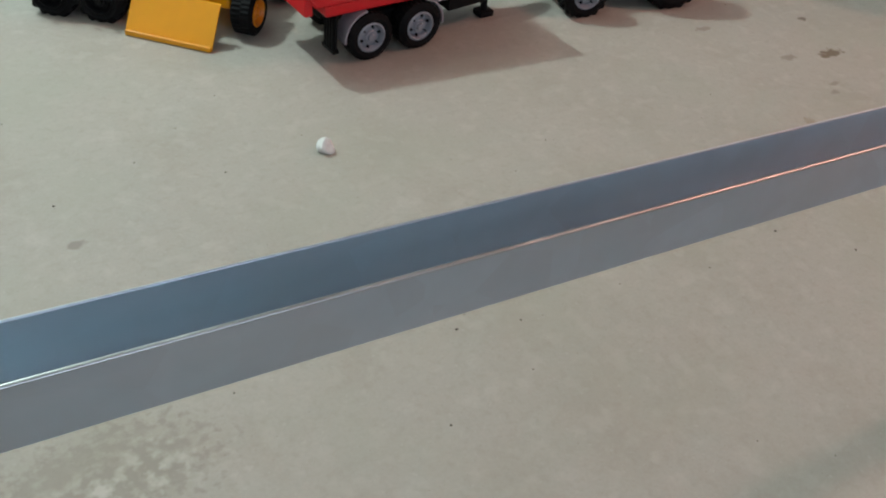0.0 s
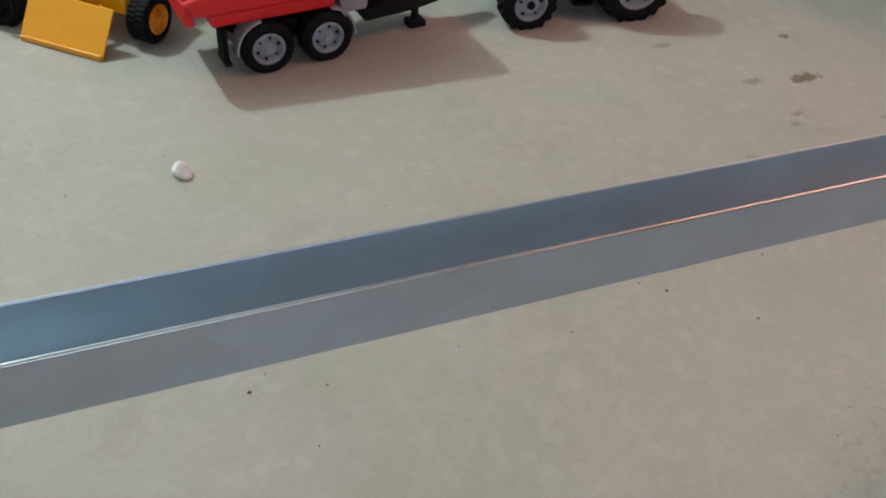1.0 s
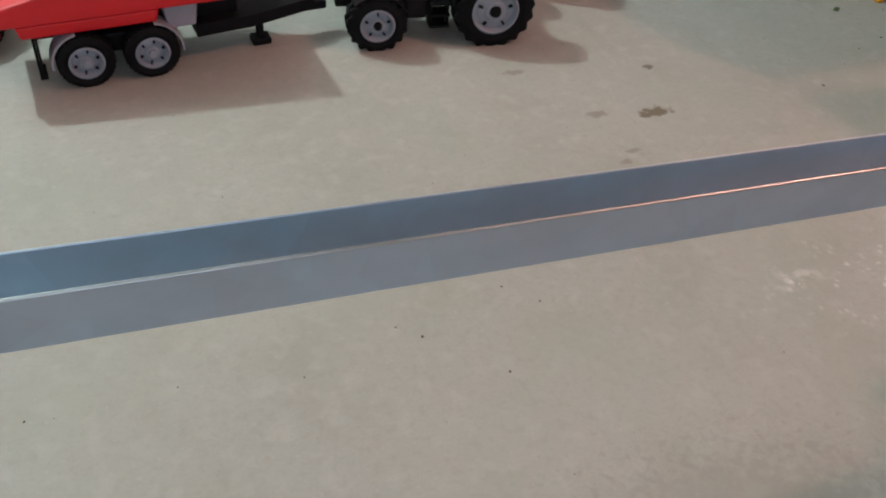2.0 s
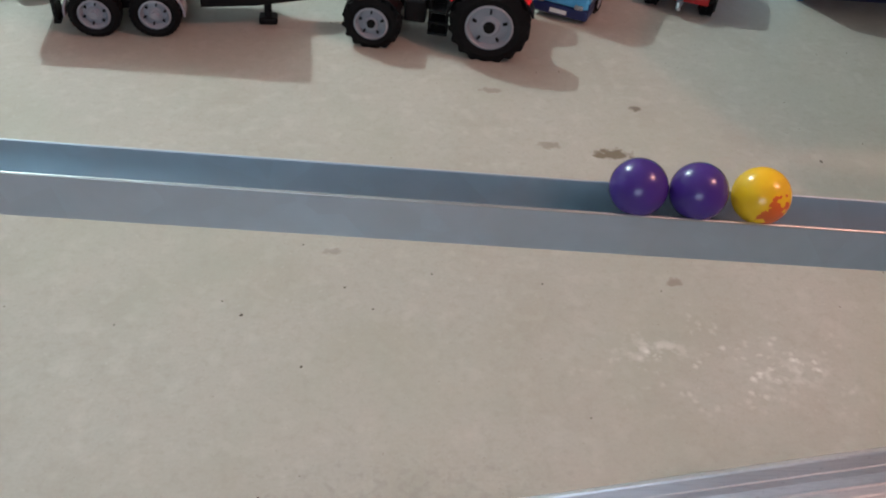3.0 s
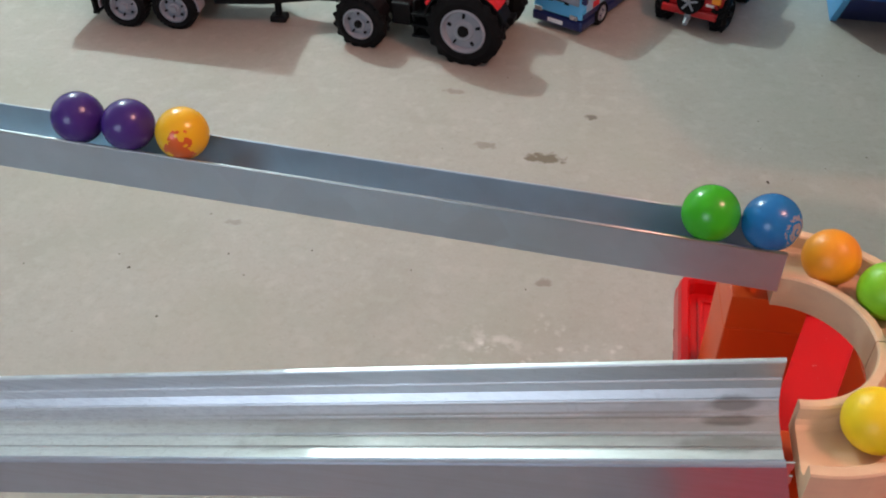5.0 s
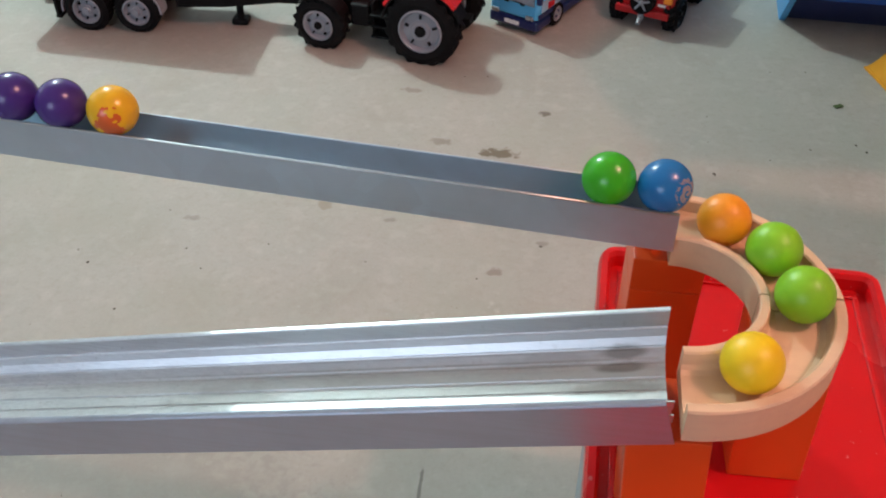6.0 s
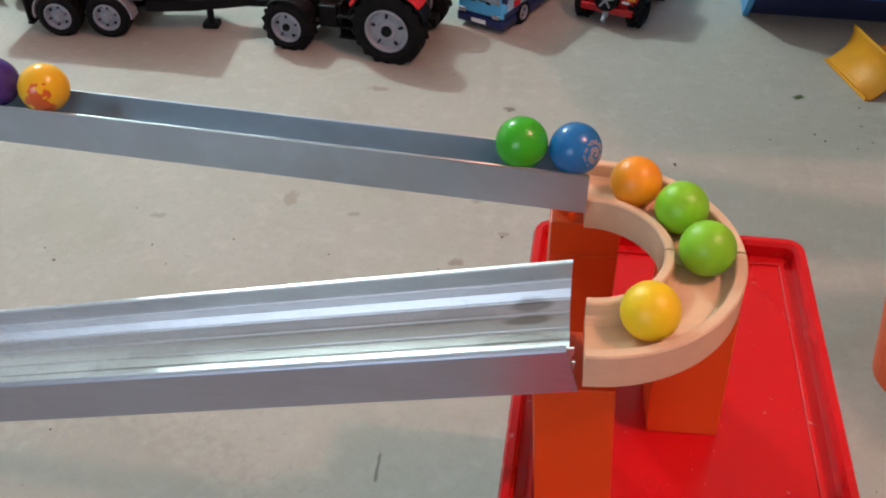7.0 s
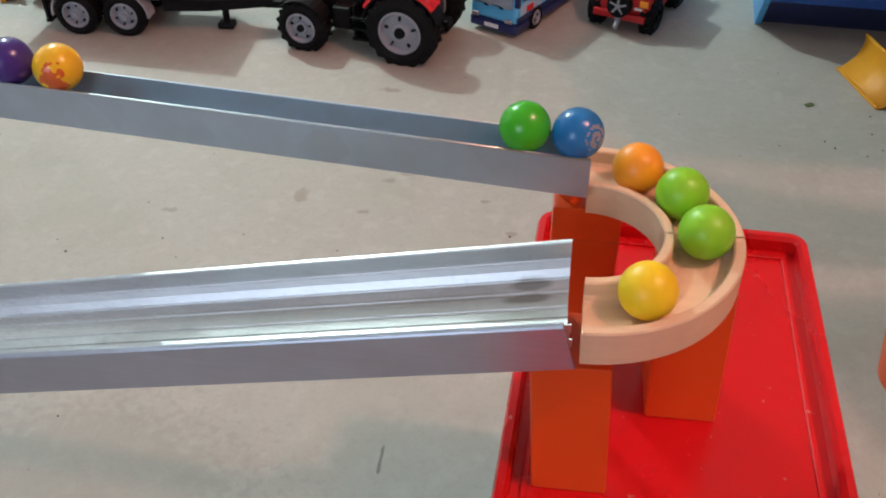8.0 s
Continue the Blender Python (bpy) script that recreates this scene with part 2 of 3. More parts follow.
def box(bm, lo, hi, bevel=0.0, taper=None, turn=None):
    """A box from corner lo to corner hi, bevelled; taper shrinks its top by metres in x and y."""
    c = [(a + b) / 2 for a, b in zip(lo, hi)]
    s = [b - a for a, b in zip(lo, hi)]
    got = bmesh.ops.create_cube(bm, size=1.0)["verts"]
    for v in got:
        k = v.co.z > 0
        v.co = Vector((v.co.x * (s[0] - (taper[0] if taper and k else 0)), v.co.y * (s[1] - (taper[1] if taper and k else 0)), v.co.z * s[2]))
    if bevel:
        es = list({e for v in got for e in v.link_edges})
        made = bmesh.ops.bevel(bm, geom=es, offset=bevel, segments=2, affect="EDGES", profile=0.5)
        got = list({v for f in made["faces"] for v in f.verts} | {v for v in got if v.is_valid})
    m = Matrix.Translation(c) @ (turn if turn else Matrix())
    bmesh.ops.transform(bm, matrix=m, verts=got)
    return bm


def rod(bm, a, b, r, r2=None, sides=16):
    a, b = Vector(a), Vector(b)
    got = bmesh.ops.create_cone(bm, cap_ends=True, segments=sides, radius1=r, radius2=r if r2 is None else r2, depth=(b - a).length)["verts"]
    q = (b - a).to_track_quat("Z", "Y").to_matrix().to_4x4()
    bmesh.ops.transform(bm, matrix=Matrix.Translation((a + b) / 2) @ q, verts=got)
    return bm


def lathe(bm, profile, steps=40, closed=True):
    """Turns (radius, y) points about the y axis."""
    rings = []
    for i in range(steps):
        a = 2 * math.pi * i / steps
        rings.append([bm.verts.new((r * math.cos(a), y, r * math.sin(a))) for r, y in profile])
    k = len(profile)
    for i in range(steps):
        p, q = rings[i], rings[(i + 1) % steps]
        for j in range(k if closed else k - 1):
            bm.faces.new((p[j], p[(j + 1) % k], q[(j + 1) % k], q[j]))
    bmesh.ops.recalc_face_normals(bm, faces=bm.faces)
    return bm


def sweep(bm, profile, at):
    """Carries a closed profile of (across, up) points along a list of frames at: functions of (across, up)."""
    rings = [[bm.verts.new(g(a, u)) for a, u in profile] for g in at]
    k = len(profile)
    for p, q in zip(rings, rings[1:]):
        for j in range(k):
            bm.faces.new((p[j], p[(j + 1) % k], q[(j + 1) % k], q[j]))
    bm.faces.new(rings[0])
    bm.faces.new(rings[-1][::-1])
    bmesh.ops.recalc_face_normals(bm, faces=bm.faces)
    return bm


B = bmesh.new

# ---- the room ----
bm = B()
bmesh.ops.create_grid(bm, x_segments=1, y_segments=1, size=3.0)
solo("floor", bm, concrete, "worn bare concrete floor with stains and white spatter", "floor", kind="structure")
for name, lo, hi in [
    ("wall_north", (-3.1, 3.0, 0), (3.1, 3.1, 2.5)), ("wall_east", (3.0, -3.0, 0), (3.1, 3.0, 2.5)),
]:
    solo(name, box(B(), lo, hi), plaster, "plain painted plaster wall of the room", "wall", kind="structure")


def window_wall(name, win, m, length, a0, a1, z0, z1):
    """A wall along local x, 0.1 thick, with a framed window from a0 to a1 and z0 to z1."""
    bm = B()
    for lo, hi in [((0, 0, 0), (a0, 0.1, 2.5)), ((a1, 0, 0), (length, 0.1, 2.5)), ((a0, 0, 0), (a1, 0.1, z0)), ((a0, 0, z1), (a1, 0.1, 2.5))]:
        box(bm, lo, hi)
    solo(name, bm, plaster, "plain painted plaster wall of the room with a window", "wall", kind="structure").matrix_basis = m
    ob = thing(win, m, "plain white framed window in the plaster wall", "window", kind="structure")
    e = 0.05
    bm = B()
    for lo, hi in [((a0, 0.05, z0), (a0 + e, 0.09, z1)), ((a1 - e, 0.05, z0), (a1, 0.09, z1)), ((a0 + e, 0.05, z0), (a1 - e, 0.09, z0 + e)), ((a0 + e, 0.05, z1 - e), (a1 - e, 0.09, z1))]:
        box(bm, lo, hi)
    part("window_frame", bm, white_plastic, ob)
    part("window_pane", box(B(), (a0 + e, 0.066, z0 + e), (a1 - e, 0.072, z1 - e)), pane_glass, ob).visible_shadow = False


window_wall("wall_west", "window_1", pose(-3.0, -3.0, 0, 0, 0, 90), 6.0, 2.85, 5.35, 0.875, 2.425)
window_wall("wall_south", "window_2", pose(3.1, -3.0, 0, 0, 0, 180), 6.2, 3.35, 4.65, 0.75, 1.85)
solo("ceiling", box(B(), (-3.1, -3.1, 2.5), (3.1, 3.1, 2.6)), ceiling_paint, "plain off-white plastered ceiling", "ceiling", kind="structure")


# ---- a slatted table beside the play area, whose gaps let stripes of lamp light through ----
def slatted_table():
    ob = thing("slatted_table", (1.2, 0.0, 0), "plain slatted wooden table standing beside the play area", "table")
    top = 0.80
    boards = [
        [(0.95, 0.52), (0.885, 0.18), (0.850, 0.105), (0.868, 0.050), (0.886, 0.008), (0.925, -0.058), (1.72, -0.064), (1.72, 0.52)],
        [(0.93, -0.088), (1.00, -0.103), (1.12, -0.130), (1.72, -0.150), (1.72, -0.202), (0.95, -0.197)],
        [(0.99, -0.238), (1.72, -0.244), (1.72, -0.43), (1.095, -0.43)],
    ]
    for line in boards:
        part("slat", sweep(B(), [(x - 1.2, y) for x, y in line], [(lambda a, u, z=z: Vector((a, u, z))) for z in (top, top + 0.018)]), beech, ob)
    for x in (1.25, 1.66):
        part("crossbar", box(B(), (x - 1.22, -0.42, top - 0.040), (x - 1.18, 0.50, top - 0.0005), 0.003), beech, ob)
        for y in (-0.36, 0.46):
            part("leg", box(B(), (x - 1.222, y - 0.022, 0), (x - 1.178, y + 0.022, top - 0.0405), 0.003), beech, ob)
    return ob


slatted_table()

# ---- the steel channel ----
RAIL_Y, RAIL_DY, RAIL_Z, RAIL_DZ = -0.3514, -0.0779, 0.4486, -0.0381


def rail_point(x, across=0.0, up=0.0):
    return Vector((x, RAIL_Y + RAIL_DY * x + across, RAIL_Z + RAIL_DZ * x + up))


def channel():
    w, h, t = 0.0123, 0.0239, 0.0007
    ob = thing("steel_channel", (0.458, -0.387, 0.4073), "long grey galvanised steel U channel sloping down to the wooden bend", "channel")
    inv = ob.matrix_basis.inverted()
    xs = [-1.9 + (0.458 + 1.9) * i / 24 for i in range(25)]
    for name, prof in [
        ("front_wall", [(-w, -h), (-w + t, -h), (-w + t, -0.0062), (-w + 0.0016, -0.0058), (-w + 0.0017, -0.0009), (-w, -0.0009)]),
        ("back_wall", [(w - t, -h), (w, -h), (w, -0.0009), (w - t, -0.0009)]),
        ("channel_base", [(-w + t, -h), (w - t, -h), (w - t, -h + t), (-w + t, -h + t)]),
    ]:
        part(name, sweep(B(), prof, [(lambda a, u, x=x: inv @ rail_point(x, a, u)) for x in xs]), zinc, ob)
    for centre, r, steel in ((-w + 0.00085, 0.00095, worn_edge), (w - t * 0.5, 0.0006, zinc)):
        ring = [(centre + r * math.cos(radians(30 * k)), -0.0008 + 0.0009 * math.sin(radians(30 * k))) for k in range(7)]
        part("rolled_edge", sweep(B(), ring, [(lambda a, u, x=x: inv @ rail_point(x, a, u)) for x in xs]), steel, ob, smooth=True)
    return ob


channel()

# ---- the aluminium profile ----
def alu_point(x, a, u):
    return Vector((x, -0.4690 - 0.0277 * x + a, 0.2900 + 0.2093 * x + u))


def alu_profile():
    ob = thing("aluminium_profile", (0.449, -0.4814, 0.384), "bright ribbed aluminium profile leading down from the wooden bend", "profile")
    inv = ob.matrix_basis.inverted()
    xs = [-0.62, -0.35, -0.1, 0.15, 0.35, 0.44, 0.4497]
    at = [(lambda a, u, x=x: inv @ alu_point(x, a, u)) for x in xs]
    # the trough rises from the flat bed to the tall back wall; half-round beads run along it
    bed = [(-0.0211, 0.012), (0.0185, 0.012), (0.0185, 0.0), (0.0205, 0.0), (0.0205, 0.0428), (0.0199, 0.0435), (0.0182, 0.0435), (0.0176, 0.0428)]
    floor_line = [(0.0174, 0.0395), (0.0168, 0.0345), (0.0152, 0.0300), (0.0124, 0.0258), (0.0090, 0.0229), (0.0045, 0.0210), (-0.0010, 0.0200), (-0.0080, 0.0196), (-0.0150, 0.0196), (-0.0211, 0.0200)]
    beads = (0.10, 0.30, 0.43, 0.60, 0.74, 0.91)
    spans = [0.0]
    for p, q in zip(floor_line, floor_line[1:]):
        spans.append(spans[-1] + math.dist(p, q))

    def along(d):
        d = min(max(d, 0.0), spans[-1])
        k = max(i for i in range(len(spans) - 1) if spans[i] <= d)
        r = (d - spans[k]) / (spans[k + 1] - spans[k])
        p, q = Vector(floor_line[k]), Vector(floor_line[k + 1])
        return p.lerp(q, r), (q - p).normalized()

    stops = {0.0, 1.0} | {d / spans[-1] for d in spans}
    for c in beads:
        stops = {d for d in stops if abs(d - c) > 0.022 or d in (0.0, 1.0)} | {c + 0.020 * k / 3 for k in range(-3, 4)}
    for d in sorted(stops):
        p, run = along(d * spans[-1])
        lift = max([0.0] + [0.0005 * math.sqrt(max(0.0, 1 - ((d - c) / 0.0201) ** 2)) for c in beads])
        bed.append((p.x - run.y * lift, p.y + run.x * lift))
    part("ribbed_bed", sweep(B(), bed, at), alu, ob)
    lip = [(-0.0235, 0.0015), (-0.0213, 0.0015), (-0.0213, 0.0252), (-0.0202, 0.0262), (-0.0198, 0.0272), (-0.0202, 0.0283), (-0.0217, 0.0289), (-0.0230, 0.0285), (-0.0235, 0.0275)]
    # the sawn end of the front wall slants back towards its top
    cut = [(lambda a, u, x=x, k=k: inv @ alu_point(x - k * u, a, u)) for x, k in [(x, 0.0) for x in xs[:-2]] + [(0.440, 0.10), (0.4548, 0.26)]]
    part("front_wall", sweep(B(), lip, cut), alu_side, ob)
    bm = B()
    for k, (u0, x1) in enumerate(((0.004, 0.4522), (0.009, 0.4514), (0.0135, 0.4520), (0.018, 0.4505), (0.0225, 0.4511))):
        sweep(bm, [(-0.0212, u0), (-0.0204, u0), (-0.0204, u0 + 0.0048), (-0.0212, u0 + 0.0048)], [(lambda a, u, x=x: inv @ alu_point(x, a, u)) for x in (0.4440, x1)])
    part("burr", bm, alu, ob, "bright torn edge of the sawn end")
    bm = B()
    m = lambda x, u: inv @ alu_point(x, -0.02385, u)
    for x0, x1, u0, u1 in [(-0.058, -0.021, 0.0075, 0.0245)]:
        vs = [bm.verts.new(m(x, u)) for x, u in ((x0, u0), (x1, u0), (x1, u1), (x0, u1))]
        f = bm.faces.new(vs)
        bmesh.ops.solidify(bm, geom=[f], thickness=0.0002)
    sticker = part("sticker", bm, white_plastic, ob, "small white paper sticker with grey bars")
    bm = B()
    for k in range(3):
        x0 = -0.055 + 0.010 * k
        bm.faces.new([bm.verts.new(inv @ alu_point(x, -0.0242, u)) for x, u in ((x0, 0.013), (x0 + 0.006, 0.013), (x0 + 0.006, 0.0165), (x0, 0.0165))])
    part("bars", bm, toy_grey, sticker)
    return ob


alu_profile()

# ---- the wooden bend, two quarter pieces ----
BEND = Vector((0.458, -0.432, 0.3885))


def bend_piece(start, turn, label):
    ob = thing("wooden_bend", tuple(BEND), label, "toy track", "wooden bend pieces")
    r0, r1, r2, r3, h, g, f = 0.0375, 0.0425, 0.0708, 0.0765, 0.0240, 0.0135, 0.0055
    e = 0.0008
    at = []
    for i in range(25):
        a = radians(start + turn * i / 24)
        at.append(lambda r, u, a=a: Vector((r * math.cos(a), r * math.sin(a), u)))
    part("groove_floor", sweep(B(), [(r1, f), (r2, f), (r2, g + 0.003), (r2 - 0.0015, g + 0.001), (r2 - 0.004, g), (r1 + 0.004, g), (r1 + 0.0015, g + 0.001), (r1, g + 0.003)], at), beech, ob)
    part("inner_wall", sweep(B(), [(r0, f), (r1, f), (r1, h - e), (r1 - e, h), (r0 + e, h), (r0, h - e)], at), beech, ob)
    part("outer_wall", sweep(B(), [(r2, f), (r3, f), (r3, h - e), (r3 - e, h), (r2 + e, h), (r2, h - e)], at), beech, ob)
    return ob


bend_piece(90, -89.4, "pale beech quarter-bend track piece below the steel channel")
bend_piece(-0.6, -91.0, "pale beech quarter-bend track piece leading onto the aluminium profile")


# ---- orange pillars ----
def pillar(place, height, stud, label, ledge=False, lean=(0.0, 0.0)):
    ob = thing("orange_pillar", place, label, "toy block", "orange pillars")
    half = 0.019

    def leaning(bm):
        for v in bm.verts:
            v.co.x -= lean[0] * v.co.z / height
            v.co.y += lean[1] * v.co.z / height
        return bm

    part("shaft", leaning(box(B(), (-half, -half, 0), (half, half, height - (0.0222 if stud and not ledge else 0)), 0.0009)), orange_plastic, ob)
    if stud and not ledge:
        part("cap", leaning(box(B(), (-half, -half, height - 0.0221), (half, half, height), 0.0006)), orange_plastic, ob)
    if stud:
        part("stud", box(B(), (0.0035, -0.004, height - 0.001), (half - 0.001, half - 0.001, height + stud), 0.0006) if ledge else rod(B(), (-0.010, -0.005, height - 0.001), (-0.010, -0.005, height + stud), 0.0065), orange_plastic, ob)
    return ob


TRAY = 0.300
pillar((0.4575, -0.4885, TRAY), 0.0830, 0.0109, "orange plastic pillar under the aluminium profile's end", True, (0.0045, 0.0066))
pillar((0.5175, -0.434, TRAY), 0.0939, 0, "orange plastic pillar under the joint of the wooden bend", False, (0.0040, 0.0))
pillar((0.4595, -0.372, TRAY), 0.0939, 0.0133, "orange plastic pillar under the steel channel's end")


# ---- storage box with its red lid ----
def storage_box():
    x0, x1, y0, y1 = 0.421, 0.600, -0.70, -0.286
    ob = thing("storage_box", pose(0.5105, -0.4925, 0, 0, 0, -3.2), "grey plastic storage box with a rimmed glossy red lid", "box")
    w, d = (x1 - x0) / 2, (y1 - y0) / 2
    part("container", box(B(), (-w + 0.006, -d + 0.006, 0), (w - 0.006, d - 0.006, 0.285), 0.004), grey_plastic, ob, "grey container")
    bm = B()
    box(bm, (-w, -d, 0.286), (w, d, TRAY), 0.003)
    lid = part("lid", bm, red_plastic, ob, "glossy red lid")
    t, h = 0.009, 0.012
    loop = [(-w + t / 2, -d + t / 2), (w - t / 2, -d + t / 2), (w - t / 2, d - t / 2), (-w + t / 2, d - t / 2)]
    corner = []
    for (cx, cy), a0 in zip(loop, (180, 270, 0, 90)):
        for k in range(5):
            a = radians(a0 + 22.5 * k)
            ox, oy = cx - math.copysign(0.008, cx), cy - math.copysign(0.008, cy)
            corner.append((ox, oy, math.cos(a), math.sin(a)))
    for a0, b0, a1, b1 in ((-w + 0.013, -d + 0.013, w - 0.013, -d + 0.0165), (-w + 0.013, d - 0.0165, w - 0.013, d - 0.013), (-w + 0.013, -d + 0.0165, -w + 0.0165, d - 0.0165), (w - 0.0165, -d + 0.0165, w - 0.013, d - 0.0165)):
        part("bead", box(B(), (a0, b0, TRAY - 0.001), (a1, b1, TRAY + 0.0016), 0.0008), red_plastic, lid)
    prof = [(-0.0035, -0.004), (0.0045, -0.004), (0.0045, h - 0.003), (0.003, h), (-0.001, h), (-0.003, h - 0.003)]
    bm = B()
    rings = [[bm.verts.new((ox + (0.008 + p) * c, oy + (0.008 + p) * s, TRAY + u)) for p, u in prof] for ox, oy, c, s in corner]
    for i in range(len(rings)):
        p, q = rings[i], rings[(i + 1) % len(rings)]
        for j in range(len(prof)):
            bm.faces.new((p[j], p[(j + 1) % 6], q[(j + 1) % 6], q[j]))
    bmesh.ops.recalc_face_normals(bm, faces=bm.faces)
    part("rim", bm, red_plastic, lid)
    return ob


storage_box()


# ---- balls ----
def ball_material(name, colour, mark=None, tone=(0.5, 0.4, 0.3), rough=0.24):
    mat = material(name, colour, rough, grain=30, vary=0.03, big=20, rough_vary=0.04)
    if not mark:
        return mat
    n, l = mat.node_tree.nodes, mat.node_tree.links
    co = n.new("ShaderNodeTexCoord")
    sep = n.new("ShaderNodeSeparateXYZ")
    l.new(co.outputs["Object"], sep.inputs[0])

    def calc(op, a, b=None, c=None):
        m = n.new("ShaderNodeMath")
        m.operation = op
        for k, v in enumerate((a, b, c)):
            if v is None:
                continue
            if isinstance(v, (int, float)):
                m.inputs[k].default_value = v
            else:
                l.new(v, m.inputs[k])
        return m.outputs[0]

    x, y, z = sep.outputs
    r = calc("SQRT", calc("ADD", calc("MULTIPLY", x, x), calc("MULTIPLY", z, z)))
    front = calc("LESS_THAN", y, 0.0)
    ang = calc("DIVIDE", calc("ARCTAN2", z, x), 2 * math.pi)
    if mark == "swirl":
        turn = calc("FRACT", calc("SUBTRACT", calc("MULTIPLY", r, 260.0), ang))
        worn = n.new("ShaderNodeTexNoise")
        worn.inputs["Scale"].default_value = 300.0
        l.new(co.outputs["Object"], worn.inputs["Vector"])
        m = calc("MULTIPLY", calc("LESS_THAN", turn, 0.70), calc("LESS_THAN", calc("MULTIPLY_ADD", worn.outputs[0], 0.006, r), 0.0098))
        m = calc("MULTIPLY", m, calc("GREATER_THAN", worn.outputs[0], 0.43))
    elif mark == "flame":
        smear = n.new("ShaderNodeTexNoise")
        smear.inputs["Scale"].default_value = 210.0
        l.new(co.outputs["Object"], smear.inputs["Vector"])
        reach = calc("SQRT", calc("ADD", calc("MULTIPLY", x, x), calc("MULTIPLY", calc("MULTIPLY", z, z), 0.7)))
        m = calc("LESS_THAN", calc("ADD", reach, calc("MULTIPLY", smear.outputs[0], 0.015)), 0.0150)
    else:
        spots = n.new("ShaderNodeTexVoronoi")
        spots.inputs["Scale"].default_value = 190.0
        l.new(co.outputs["Object"], spots.inputs["Vector"])
        m = calc("MULTIPLY", calc("LESS_THAN", spots.outputs["Distance"], 0.42), calc("LESS_THAN", r, 0.0062))
    stain_or_shade(mat, calc("MULTIPLY", m, front), tone, 0.85)
    return mat


BALL = 0.01367


def ball(place, mat, label, turn=(0, 0, 0)):
    bm = B()
    bmesh.ops.create_uvsphere(bm, u_segments=48, v_segments=28, radius=BALL)
    ob = solo("ball", bm, mat, label, "ball", "rolling balls", smooth=True)
    ob.matrix_basis = pose(*place, *turn)
    return ob


def on_rail(x):
    return tuple(rail_point(x, 0, math.sqrt(BALL ** 2 - 0.0116 ** 2) + 0.0001))


def on_bend(angle, r=0.0565):
    a = radians(angle)
    return (BEND.x + r * math.cos(a), BEND.y + r * math.sin(a), BEND.z + 0.0136 + BALL)


green = ball_material("ball_green", (0.045, 0.44, 0.012))
lime = ball_material("ball_lime", (0.25, 0.62, 0.018), rough=0.42)
lime_marked = ball_material("ball_lime_marked", (0.25, 0.60, 0.018), "spots", (0.02, 0.13, 0.42), 0.42)
blue_marked = ball_material("ball_blue", (0.012, 0.16, 0.42), "swirl", (0.33, 0.27, 0.28))
orange = ball_material("ball_orange", (0.92, 0.33, 0.012), rough=0.42)
yellow = ball_material("ball_yellow", (0.94, 0.63, 0.010), rough=0.42)
flame = ball_material("ball_flame", (0.86, 0.50, 0.015), "flame", (0.65, 0.05, 0.02))
purple = ball_material("ball_purple", (0.055, 0.022, 0.20))
ball(on_bend(-61, 0.0555), yellow, "plain yellow ball in the wooden bend")
ball(on_bend(-2, 0.0572), lime_marked, "lime green ball with a faded blue mark in the wooden bend", (50, 0, 60))
ball(on_bend(32), lime, "plain lime green ball in the wooden bend")
ball(on_bend(63, 0.0575), orange, "plain orange ball at the start of the wooden bend")
ball(on_rail(0.4505), blue_marked, "blue ball with a worn swirl at the channel's end", (-14, 15, 44))
ball(on_rail(0.4228), green, "glossy green ball on the steel channel")
ball(on_rail(0.157), flame, "yellow ball with worn red flames on the channel", (14, 0, 14))
ball(on_rail(0.127), purple, "dark purple ball on the steel channel")
ball(on_rail(0.0985), purple, "dark purple ball at the tail of the row")


# ---- toy vehicles ----
def wheel(name, parent, place, r, width, rim_mat, lugs=0, hole=5, axis=0.0, label=""):
    """A wheel whose outer face looks to -y from place, its axle along y."""
    m = pose(*place, 0, 0, axis)
    k = r * 0.62
    bm = tyre(r, k, width, lugs)
    bmesh.ops.transform(bm, matrix=m, verts=bm.verts)
    ob = part(name, bm, rubber, parent, label)
    bm = lathe(B(), [(k + 0.0006, -0.001), (k - 0.002, -0.0025), (k - 0.004, 0.001), (k - 0.006, 0.006), (r * 0.30, 0.004), (r * 0.24, 0.001), (0.0005, 0.001), (0.0005, width * 0.9), (k + 0.0006, width * 0.9)], 40)
    bmesh.ops.transform(bm, matrix=m, verts=bm.verts)
    part("rim", bm, rim_mat, ob, smooth=False)
    bm = B()
    rod(bm, (0, 0.003, 0), (0, -0.003, 0), r * 0.17, r * 0.14, 20)
    bmesh.ops.transform(bm, matrix=m, verts=bm.verts)
    part("hub", bm, toy_black if lugs else rim_mat, ob)
    if hole:
        for i in range(hole):
            a = 2 * math.pi * i / hole + 0.3
            p = Vector((math.cos(a), 0, math.sin(a))) * r * 0.42
            bm = box(B(), (p.x - r * 0.055, 0.001, p.z - r * 0.026), (p.x + r * 0.055, 0.006, p.z + r * 0.026), 0, turn=Matrix.Rotation(-a, 4, "Y"))
            bmesh.ops.transform(bm, matrix=m, verts=bm.verts)
            part("slot", bm, toy_black, ob)
    return ob


